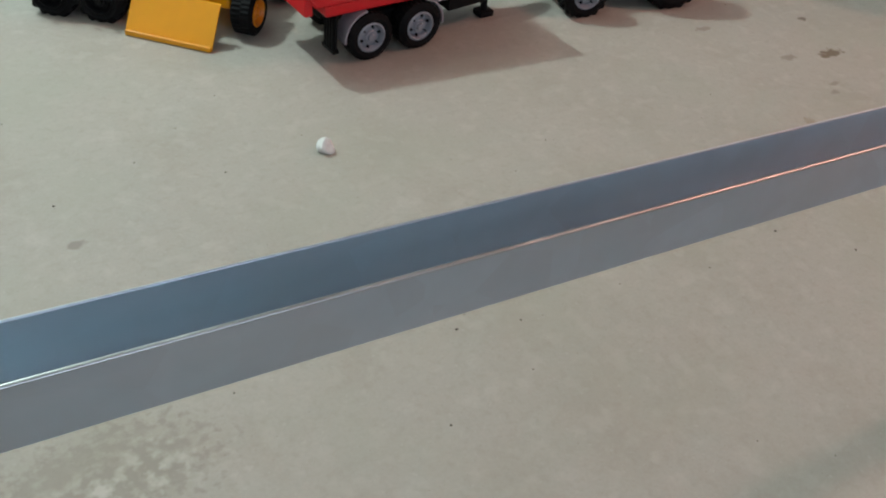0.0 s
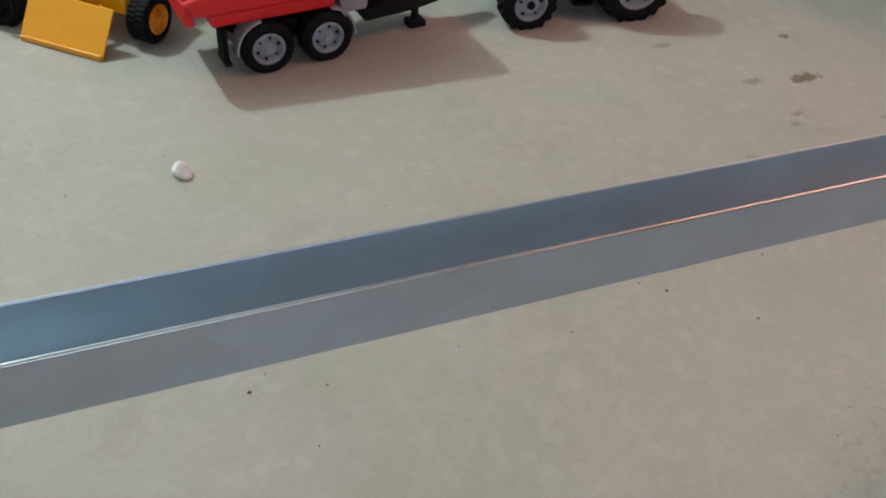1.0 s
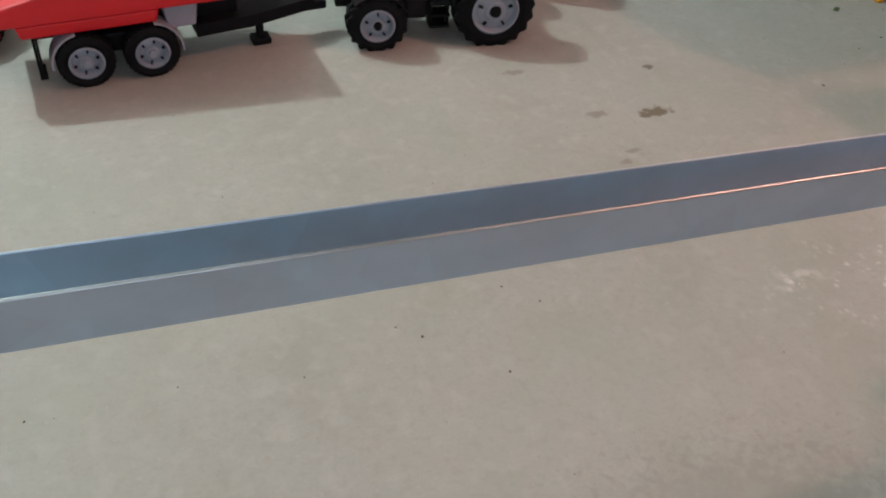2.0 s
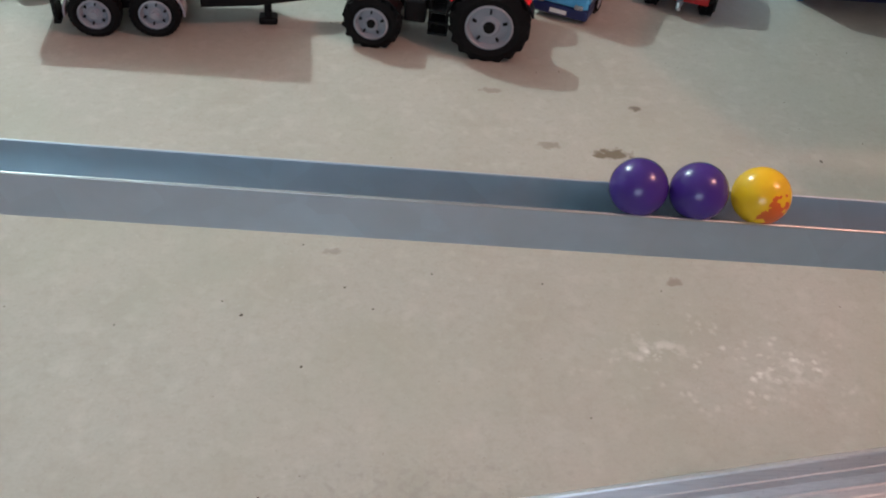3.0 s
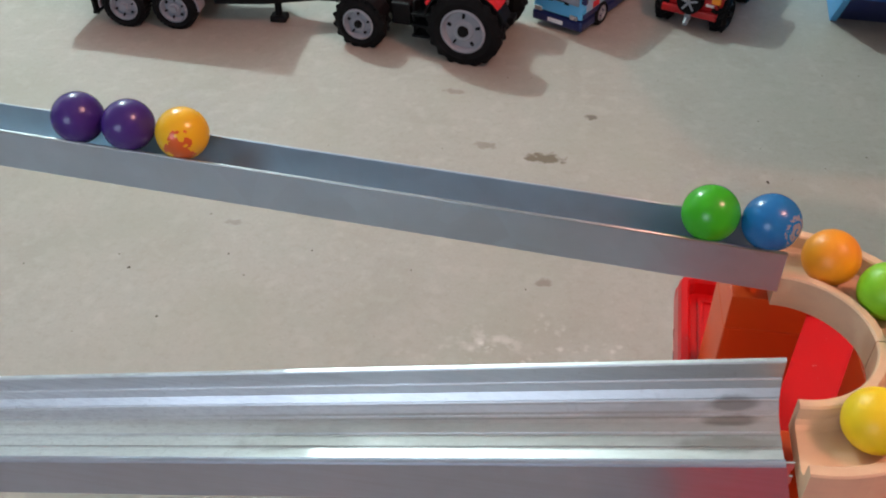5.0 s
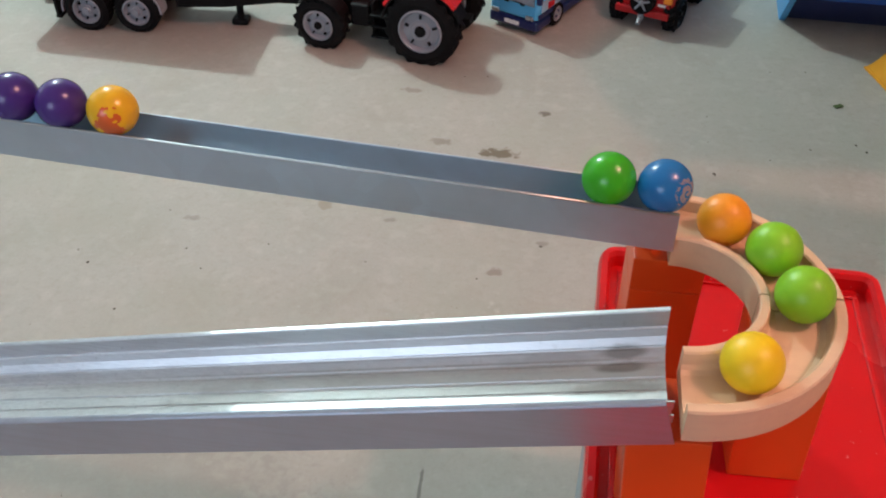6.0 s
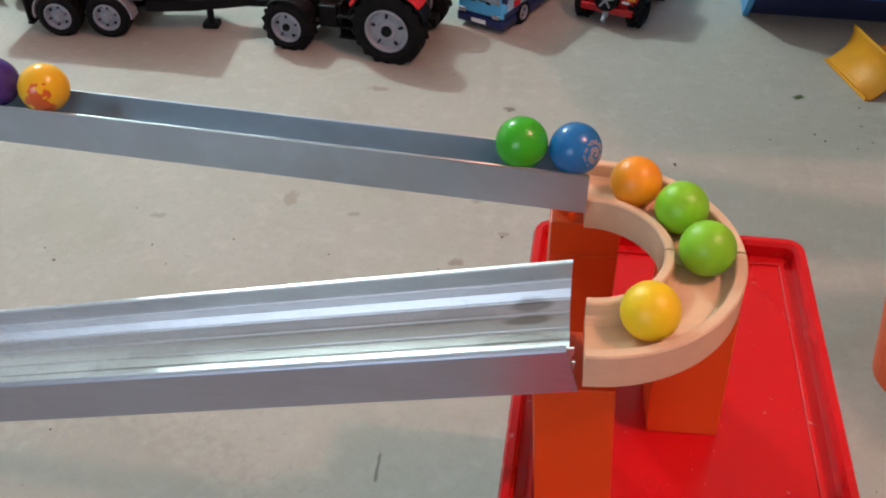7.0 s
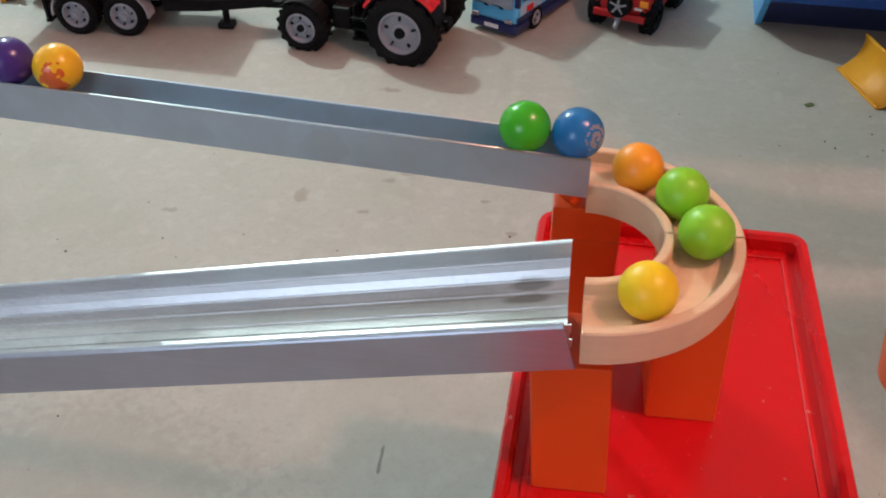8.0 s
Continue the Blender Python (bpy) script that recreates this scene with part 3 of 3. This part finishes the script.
def tyre(r, k, width, lugs):
    """A tyre in one skin: two rows of slanting lugs, or fine cross grooves."""
    bm = B()
    n = (lugs or 30) * 4
    depth = 0.0042 if lugs else 0.0010
    slant = 0.55 / (lugs or 30) * 2 * math.pi if lugs else 0.0
    prof = [(k, 0.0, 0, 0, 0), (r * 0.80, -0.003, 0, 0, 0), (r * 0.94, 0.0, 0, 0, 0), (r, width * 0.06, 1, 0, 0), (r, width * 0.25, 1, 0, 0.5), (r, width * 0.49, 1, 0, 1),
            (r, width * 0.51, 1, 2, 1), (r, width * 0.75, 1, 2, 0.5), (r, width * 0.94, 1, 2, 0), (r * 0.94, width, 0, 0, 0), (r * 0.80, width + 0.003, 0, 0, 0), (k, width, 0, 0, 0)]
    rings = []
    for i in range(n):
        ring = []
        for q, y, tread, phase, lean in prof:
            a = 2 * math.pi * (i // 2 * 2 + (0.25 if i % 2 else 0) + (1 if i % 2 else 0)) / n + slant * lean * tread
            high = depth if tread and ((i // 2 * 2 + (2 if i % 2 else 0) + phase) // 2) % 2 else 0
            ring.append(bm.verts.new(((q + high) * math.cos(a), y, (q + high) * math.sin(a))))
        rings.append(ring)
    for p, q in zip(rings, rings[1:] + rings[:1]):
        for j in range(len(prof)):
            bm.faces.new((p[j], p[(j + 1) % len(prof)], q[(j + 1) % len(prof)], q[j]))
    bmesh.ops.recalc_face_normals(bm, faces=bm.faces)
    return bm


def tractor():
    ob = thing("toy_tractor", pose(0.020, 0.543, 0, 0, 0, -11.6), "red and black toy tractor with chunky lugged tyres", "toy tractor")
    R, F = 0.0565, 0.0405
    wheel("rear_wheel", ob, (0.1745, 0, R), R, 0.044, toy_grey, 18)
    wheel("rear_wheel", ob, (0.1745, 0.124, R), R, 0.044, toy_grey, 18)
    wheel("front_wheel", ob, (0, 0.002, F), F, 0.034, toy_grey, 16)
    wheel("front_wheel", ob, (0, 0.128, F), F, 0.034, toy_grey, 16)
    bm = box(B(), (-0.055, 0.056, 0.045), (0.20, 0.112, 0.075), 0.003)
    box(bm, (-0.01, 0.03, 0.034), (0.01, 0.14, 0.05), 0.002)
    rod(bm, (0.1745, 0.03, R), (0.1745, 0.14, R), 0.012)
    part("chassis", bm, toy_black, ob)
    part("hood", box(B(), (-0.065, 0.058, 0.074), (0.085, 0.110, 0.125), 0.008, (0.02, 0.008)), toy_red, ob)
    cab = part("cab", box(B(), (0.088, 0.046, 0.075), (0.185, 0.122, 0.115), 0.004), toy_black, ob)
    part("cab_window", box(B(), (0.090, 0.048, 0.116), (0.154, 0.120, 0.139), 0.006, (0.02, 0.014)), glass_dark, cab)
    part("cab_roof", box(B(), (0.088, 0.048, 0.1395), (0.152, 0.120, 0.148), 0.004), toy_red, cab)
    for y0 in (0.004, 0.128):
        bm = B()
        ring = []
        for i in range(15):
            a = radians(18 + 150 * i / 14)
            ring.append([bm.verts.new((0.1745 + q * math.cos(a), y0 + dy, R + q * math.sin(a))) for q, dy in ((R + 0.007, 0), (R + 0.010, 0), (R + 0.010, 0.036), (R + 0.007, 0.036))])
        for p, q in zip(ring, ring[1:]):
            for j in range(4):
                bm.faces.new((p[j], p[(j + 1) % 4], q[(j + 1) % 4], q[j]))
        bm.faces.new(ring[0])
        bm.faces.new(ring[-1])
        bmesh.ops.recalc_face_normals(bm, faces=bm.faces)
        fender = part("rear_fender", bm, toy_black, ob)
        bm = B()
        at = []
        for i in range(13):
            a = radians(38 + 112 * i / 12)
            at.append(lambda q, y, a=a: Vector((0.1745 + q * math.cos(a), y, R + q * math.sin(a))))
        part("fender_panel", sweep(bm, [(R + 0.0105, y0 - 0.002), (R + 0.0155, y0 + 0.002), (R + 0.0155, y0 + 0.034), (R + 0.0105, y0 + 0.036)], at), toy_red, fender, "red panel over the fender")
    for k in range(3):
        part("step", box(B(), (0.082, 0.022, 0.022 + 0.018 * k), (0.112, 0.050, 0.026 + 0.018 * k), 0.001), toy_black, ob)
    part("step_frame", box(box(B(), (0.082, 0.030, 0.020), (0.086, 0.054, 0.078), 0.001), (0.108, 0.030, 0.020), (0.112, 0.054, 0.078), 0.001), toy_black, ob)
    part("fuel_tank", box(B(), (0.045, 0.030, 0.035), (0.078, 0.058, 0.072), 0.004), toy_black, ob)
    for y0 in (0.0, 0.130):
        bm = B()
        ring = []
        for i in range(9):
            a = radians(25 + 110 * i / 8)
            ring.append([bm.verts.new((q * math.cos(a), y0 + dy, F + q * math.sin(a))) for q, dy in ((F + 0.005, 0), (F + 0.007, 0), (F + 0.007, 0.034), (F + 0.005, 0.034))])
        for p, q in zip(ring, ring[1:]):
            for j in range(4):
                bm.faces.new((p[j], p[(j + 1) % 4], q[(j + 1) % 4], q[j]))
        bmesh.ops.recalc_face_normals(bm, faces=bm.faces)
        part("front_fender", bm, toy_black, ob)
    part("hitch", box(B(), (0.20, 0.072, 0.040), (0.232, 0.096, 0.052), 0.002), toy_black, ob)
    return ob


tractor()


def trailer():
    ob = thing("toy_trailer", pose(-0.379, 0.569, 0, 0, 0, 0.8), "red tipping toy trailer with grey-rimmed tandem wheels", "toy trailer")
    r = 0.0365
    for x in (0, 0.0855):
        wheel("wheel", ob, (x, 0, r), r, 0.026, toy_grey, 0, 6)
        wheel("wheel", ob, (x, 0.122, r), r, 0.026, toy_grey, 0, 6)
    bm = box(B(), (-0.06, 0.045, 0.055), (0.215, 0.105, 0.078), 0.003)
    box(bm, (-0.01, 0.03, 0.030), (0.095, 0.12, 0.058), 0.003)
    part("chassis", bm, toy_black, ob)
    bm = B()
    sweep(bm, [(-1, 0.040), (1, 0.040), (1, 0.058), (-1, 0.058)], [(lambda a, u, x=x, w=w: Vector((x, 0.058 + a * w, u))) for x, w in ((0.150, 0.040), (0.230, 0.034), (0.330, 0.007))])
    box(bm, (0.315, 0.052, 0.036), (0.350, 0.072, 0.050), 0.003)
    part("drawbar", bm, toy_black, ob)
    bm = rod(B(), (0.246, 0.055, 0.056), (0.246, 0.050, 0.010), 0.006, None, 10)
    box(bm, (0.232, 0.038, 0.0), (0.260, 0.062, 0.011), 0.003)
    part("jockey_stand", bm, toy_black, ob)
    bm = box(B(), (-0.092, 0.0, 0.098), (0.195, 0.150, 0.150), 0.003, (-0.034, -0.004))
    for v in bm.verts:
        if v.co.z > 0.13:
            v.co.z += (v.co.x - 0.02) * 0.22
    hop = part("hopper", bm, toy_red, ob)
    part("skirt", box(B(), (-0.072, 0.006, 0.078), (0.098, 0.144, 0.0975), 0.003, (-0.008, -0.008)), toy_red, hop)
    part("tailgate", box(B(), (-0.106, 0.004, 0.086), (-0.0935, 0.146, 0.126), 0.002), toy_red, hop)
    bm = B()
    box(bm, (-0.056, 0.006, 0.020), (-0.053, 0.040, 0.075), 0.001)
    box(bm, (-0.060, 0.006, 0.018), (-0.050, 0.040, 0.024), 0.001)
    part("rear_guard", bm, toy_black, ob)
    for k in range(4):
        part("guard_slat", box(B(), (-0.0600, 0.009 + 0.0075 * k, 0.024), (-0.0562, 0.012 + 0.0075 * k, 0.072), 0.0005), toy_black, ob)
    for x, a0, a1 in ((0.0, 100, 185), (0.0855, -5, 80)):
        bm = B()
        at = []
        for i in range(10):
            a = radians(a0 + (a1 - a0) * i / 9)
            at.append(lambda q, y, a=a, x=x: Vector((x + q * math.cos(a), y, r + q * math.sin(a))))
        part("mudguard", sweep(bm, [(r + 0.004, 0.001), (r + 0.007, 0.001), (r + 0.007, 0.028), (r + 0.004, 0.028)], at), mudguard_grey, ob, "grey curved mudguard")
    part("hose_box", box(B(), (0.112, 0.012, 0.062), (0.150, 0.04, 0.097), 0.003, (-0.010, 0)), mudguard_grey, ob, "light grey bracket")
    return ob


trailer()


def loader():
    """A yellow blade machine; local -y is its front, local x runs along the blade."""
    ob = thing("toy_loader", pose(-0.609, 0.744, 0, 0, 0, -48), "yellow toy loader with a front blade and orange-rimmed wheels", "toy loader")
    bm = B()
    n = 9
    pts = [(-0.022 + 0.040 * (i / (n - 1)) ** 1.15, 0.002 + 0.056 * (i / (n - 1)) ** 1.1) for i in range(n)]
    prof = [(y, z) for y, z in pts] + [(y + 0.003, z) for y, z in reversed(pts)]
    sweep(bm, prof, [(lambda a, u, x=x: Vector((x, a, u))) for x in (-0.069, 0.067)])
    box(bm, (-0.068, -0.0240, 0.0010), (0.066, -0.0200, 0.0090), 0.0012)
    part("blade", bm, toy_yellow, ob, "glossy yellow blade")
    bm = B()
    for s in (-0.03, 0.03):
        rod(bm, (s, 0.006, 0.03), (s, 0.08, 0.06), 0.006, None, 8)
    part("lift_arm", bm, toy_yellow, ob)
    for s, a in ((0.105, 90), (-0.075, 90)):
        for y in (0.062, 0.190):
            wheel("wheel", ob, (s, y, 0.034), 0.034, 0.030, toy_orange, 0, 0, a)
    bm = box(B(), (-0.045, 0.040, 0.040), (0.070, 0.235, 0.075), 0.004)
    part("chassis", bm, toy_yellow, ob)
    part("engine_cover", box(B(), (-0.035, 0.130, 0.075), (0.060, 0.235, 0.115), 0.006), toy_yellow, ob)
    part("cab", box(B(), (-0.030, 0.075, 0.075), (0.055, 0.130, 0.150), 0.005, (0.01, 0.006)), toy_black, ob)
    return ob


loader()


def harvester():
    ob = thing("toy_machine", pose(-0.680, 0.822, 0, 0, 0, -40), "dark green and black toy farm machine", "toy vehicle")
    dark_green = material("toy_dark_green", (0.012, 0.035, 0.02), 0.45, vary=0.1)
    for x in (-0.085, -0.012):
        wheel("wheel", ob, (x, 0, 0.034), 0.034, 0.03, toy_black, 14, 0)
        wheel("wheel", ob, (x, 0.10, 0.034), 0.034, 0.03, toy_black, 14, 0)
    part("chassis", box(B(), (-0.12, 0.032, 0.03), (0.012, 0.098, 0.06), 0.004), toy_black, ob)
    part("body", box(B(), (-0.11, 0.005, 0.0705), (0.010, 0.125, 0.12), 0.006, (0.02, 0.02)), dark_green, ob)
    bm = B()
    for k in range(4):
        rod(bm, (-0.105 + 0.030 * k, -0.006, 0.074), (-0.098 + 0.030 * k, -0.010, 0.046 + 0.006 * (k % 2)), 0.004, 0.003, 8)
    part("hose", bm, toy_black, ob)
    return ob


harvester()


def bus():
    """Front face on local y = 0, looking to -y."""
    ob = thing("toy_bus", pose(0.3275, 0.6375, 0, 0, 0, -29), "light blue toy bus with a dark navy skirt", "toy bus")
    w, L = 0.047, 0.30
    part("skirt", box(B(), (-w, 0, 0.008), (w, L, 0.026), 0.004), toy_navy, ob, "dark navy skirt")
    body = part("body", box(B(), (-w, 0.001, 0.0262), (w, L, 0.120), 0.006, (0.008, 0.006)), toy_blue, ob)
    screen = part("windscreen", box(B(), (-w + 0.005, -0.0012, 0.052), (w - 0.008, 0.003, 0.110), 0.001, (0.004, 0)), glass_pale, body, "pale reflecting windscreen")
    for x in (-0.012, 0.018):
        part("wiper", box(box(B(), (x - 0.004, -0.003, 0.0505), (x + 0.004, -0.001, 0.0535), 0.0005), (x - 0.018, -0.0028, 0.0535), (x + 0.001, -0.0018, 0.0550), 0.0003), toy_black, screen)
    for x in (-w - 0.010, w + 0.001):
        part("mirror", box(B(), (x, -0.010, 0.062), (x + 0.009, -0.002, 0.086), 0.002), toy_navy, body, "navy wing mirror")
    part("panel_print", box(B(), (w - 0.003, 0.030, 0.040), (w + 0.0010, 0.052, 0.052), 0.0004), toy_red, body, "small red printed panel")
    part("panel_stripe", box(B(), (w - 0.003, 0.012, 0.0395), (w + 0.0009, 0.080, 0.058), 0.0004), pale_blue, body, "pale printed side band")
    for k in range(4):
        part("side_window", box(B(), (w - 0.004, 0.02 + 0.068 * k, 0.062), (w + 0.0006, 0.078 + 0.068 * k, 0.102), 0.001), glass_dark, body)
    part("stripe", box(B(), (w - 0.003, 0.004, 0.030), (w + 0.0008, L - 0.004, 0.038)), toy_navy, body)
    part("number_plate", box(B(), (-0.016, -0.0014, 0.013), (0.012, 0.0, 0.020), 0.0004), white_plastic, ob, "plain white plate")
    for x in (-0.036, 0.030):
        part("headlight", box(B(), (x - 0.006, -0.0012, 0.027), (x + 0.008, 0.004, 0.034), 0.001), silver, ob)
    for y in (0.062, 0.235):
        for s, a in ((w + 0.001, 90), (-w + 0.012, 90)):
            wheel("wheel", ob, (s, y, 0.020), 0.020, 0.013, toy_grey, 0, 0, a)
    return ob


bus()


def jeep():
    ob = thing("toy_car", pose(0.539, 0.669, 0, 0, 0, -24), "small dark red toy off-roader with black wheels and a spare", "toy car")
    w = 0.050
    part("body", box(B(), (-w, 0.004, 0.026), (w, 0.20, 0.070), 0.006), car_red, ob)
    part("cabin", box(B(), (-w + 0.004, 0.010, 0.0702), (w - 0.004, 0.130, 0.112), 0.008, (0.014, 0.02)), glass_dark, ob)
    part("bumper", box(B(), (-w + 0.004, -0.006, 0.024), (w - 0.004, 0.003, 0.036), 0.002), car_red, ob)
    spare = part("spare_wheel", rod(B(), (0, 0.003, 0.050), (0, -0.012, 0.050), 0.021, 0.020, 28), rubber, ob)
    bm = B()
    for i in range(5):
        a = 2 * math.pi * i / 5 + 0.3
        rod(bm, (0, -0.0126, 0.050), (0.015 * math.cos(a), -0.0126, 0.050 + 0.015 * math.sin(a)), 0.0022, 0.0016, 8)
    part("spokes", bm, toy_grey, spare)
    part("tow_hook", box(rod(B(), (0, -0.004, 0.022), (0, -0.016, 0.014), 0.004, None, 8), (-0.005, -0.008, 0.018), (0.005, -0.002, 0.030), 0.001), toy_grey, ob)
    for x in (-0.040, 0.040):
        part("tail_light", box(B(), (x - 0.007, 0.0005, 0.050), (x + 0.007, 0.005, 0.060), 0.001), toy_orange, ob, "amber tail light")
    part("plate", box(B(), (0.024, 0.0012, 0.043), (0.037, 0.005, 0.047), 0.0005), white_plastic, ob, "plain white plate")
    for y in (0.028, 0.150):
        for s in (0.056, -0.036):
            wheel("wheel", ob, (s, y, 0.0275), 0.0275, 0.022, toy_black, 14, 0, 90)
    return ob


jeep()


def blue_tub():
    """A tipping body: flat side plates down to the floor, the front slanting forward from its foot."""
    ob = thing("blue_tub", pose(0.773, 0.722, 0, 0, 0, -6), "large blue plastic tipping tub with an overhanging front", "tub")
    side = [(0.0, 0.0), (-0.064, 0.066), (-0.064, 0.330), (0.40, 0.330), (0.32, 0.0)]
    for x in (0.0, 0.54):
        part("side_plate", sweep(B(), side, [(lambda a, u, x=x, e=e: Vector((x + e, a, u))) for e in (0.0, 0.010)]), plate_blue, ob, "lighter blue side plate")
    front = [(-0.050, 0.0665), (-0.058, 0.0665), (-0.058, 0.330), (-0.050, 0.330)]
    back = [(0.314, 0.006), (0.388, 0.330), (0.394, 0.330), (0.320, 0.006)]
    # The overhang's shade is put into the underside's navy colour.
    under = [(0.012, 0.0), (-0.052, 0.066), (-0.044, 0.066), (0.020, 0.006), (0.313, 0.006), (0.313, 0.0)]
    for name, line, mat, label in (("front_wall", front, big_blue, ""), ("back_wall", back, big_blue, ""), ("underside", under, toy_navy, "underside in dark navy standing for its shade")):
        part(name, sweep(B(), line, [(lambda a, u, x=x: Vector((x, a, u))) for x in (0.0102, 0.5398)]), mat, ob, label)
    bm = box(B(), (-0.004, -0.072, 0.3305), (0.554, -0.046, 0.342), 0.003)
    box(bm, (-0.004, 0.384, 0.3305), (0.554, 0.408, 0.342), 0.003)
    box(bm, (-0.004, -0.045, 0.3305), (0.014, 0.383, 0.342), 0.003)
    box(bm, (0.536, -0.045, 0.3305), (0.554, 0.383, 0.342), 0.003)
    part("rim", bm, big_blue, ob)
    return ob


blue_tub()


def yellow_blade():
    """Local x runs along the blade, local -y is its hollow front."""
    ob = thing("toy_dozer", pose(0.8955, 0.505, 0, 0, 0, -76), "yellow toy dozer with a curved front blade", "toy dozer")
    n = 12
    pts = [(0.034 * math.sin(math.pi * 0.62 * i / (n - 1)), 0.001 + 0.056 * (i / (n - 1)) ** 1.3) for i in range(n)]
    prof = pts + [(a + 0.003, u) for a, u in reversed(pts)]
    part("blade", sweep(B(), prof, [(lambda a, u, x=x: Vector((x, a, u))) for x in (-0.066, 0.0, 0.066)]), dozer_yellow, ob, smooth=True)
    part("cutting_edge", box(B(), (-0.064, -0.003, 0.0), (0.064, 0.001, 0.004), 0.0008), dozer_yellow, ob)
    bm = B()
    for x in (-0.04, 0.04):
        rod(bm, (x, 0.032, 0.026), (x * 0.7, 0.12, 0.030), 0.006, None, 10)
    part("push_arms", bm, toy_orange, ob)
    part("back_frame", box(B(), (-0.045, 0.118, 0.0), (0.045, 0.150, 0.045), 0.004), toy_black, ob)
    return ob


yellow_blade()


def orange_bucket():
    ob = thing("orange_bucket", (0.835, -0.11, 0), "orange plastic bucket standing on the floor", "bucket")
    bm = lathe(B(), [(0.0005, 0.0), (0.050, 0.0), (0.064, 0.110), (0.067, 0.110), (0.067, 0.116), (0.061, 0.116), (0.047, 0.004), (0.0005, 0.004)], 40)
    bmesh.ops.transform(bm, matrix=Matrix.Rotation(radians(90), 4, "X"), verts=bm.verts)
    part("shell", bm, orange_plastic, ob)
    return ob


orange_bucket()

# ---- crumbs on the floor ----
bm = B()
bmesh.ops.create_icosphere(bm, subdivisions=3, radius=0.011)
for v in bm.verts:
    v.co *= 1 + 0.45 * noise.noise(v.co * 110)
    v.co.z = max(v.co.z * 1.1 + 0.25 * (0.008 - math.hypot(v.co.x, v.co.y)), -0.006)
crumb = solo("plaster_lump", bm, white_stone, "small white lump of plaster lying on the concrete", "debris")
crumb.matrix_basis = pose(-0.549, 0.39, 0.006)
rng = random.Random(4)
dots = [(-0.029, 0.034), (0.0, 0.0), (0.068, 0.052), (0.396, 0.082), (-0.68, 0.402), (-0.876, 0.426), (-0.657, -0.054), (-0.582, 0.046), (-0.514, 0.025),
        (-0.029, -0.253), (-0.138, -0.004), (-0.075, -0.077), (0.619, 0.254)]
bm = B()
for k in range(90):
    if k < len(dots):
        x, y, r = *dots[k], rng.uniform(0.0012, 0.0020)
    else:
        x, y, r = rng.uniform(-1.1, 1.0), rng.uniform(-0.35, 0.7), rng.uniform(0.0004, 0.0012)
    got = bmesh.ops.create_icosphere(bm, subdivisions=1, radius=r)["verts"]
    for v in got:
        v.co = Vector((v.co.x * rng.uniform(0.7, 1.3) + x, v.co.y * rng.uniform(0.7, 1.3) + y, v.co.z * 0.4 + r * 0.3))
solo("grit", bm, grit, "scattered dark grit and crumbs on the concrete", "debris", kind="stuff")
bm = B()
for x, y in [(0.818, 0.344), (0.829, 0.328), (0.868, 0.311), (0.892, 0.328), (0.887, 0.37), (0.896, 0.42), (0.696, 0.295), (0.618, 0.256), (0.754, 0.326)]:
    got = bmesh.ops.create_icosphere(bm, subdivisions=1, radius=0.003)["verts"]
    a, k = rng.uniform(0, 3.1), rng.uniform(0.5, 1.1)
    for v in got:
        p = Vector((v.co.x * k * rng.uniform(0.5, 1.4), v.co.y * k * rng.uniform(0.3, 0.9), v.co.z * 0.25))
        p.rotate(Euler((0, 0, a)))
        v.co = p + Vector((x, y, 0.0008))
solo("leaf_bits", bm, grit, "dark dried leaf bits scattered on the concrete", "debris", kind="stuff")
bm = B()
box(bm, (-0.007, -0.004, 0), (0.007, 0.004, 0.0012), 0.0006)
leaf = solo("leaf_scrap", bm, leaf_green, "small green scrap of leaf on the floor", "debris")
leaf.matrix_basis = pose(0.815, 0.446, 0.0005, 0, 0, 30)
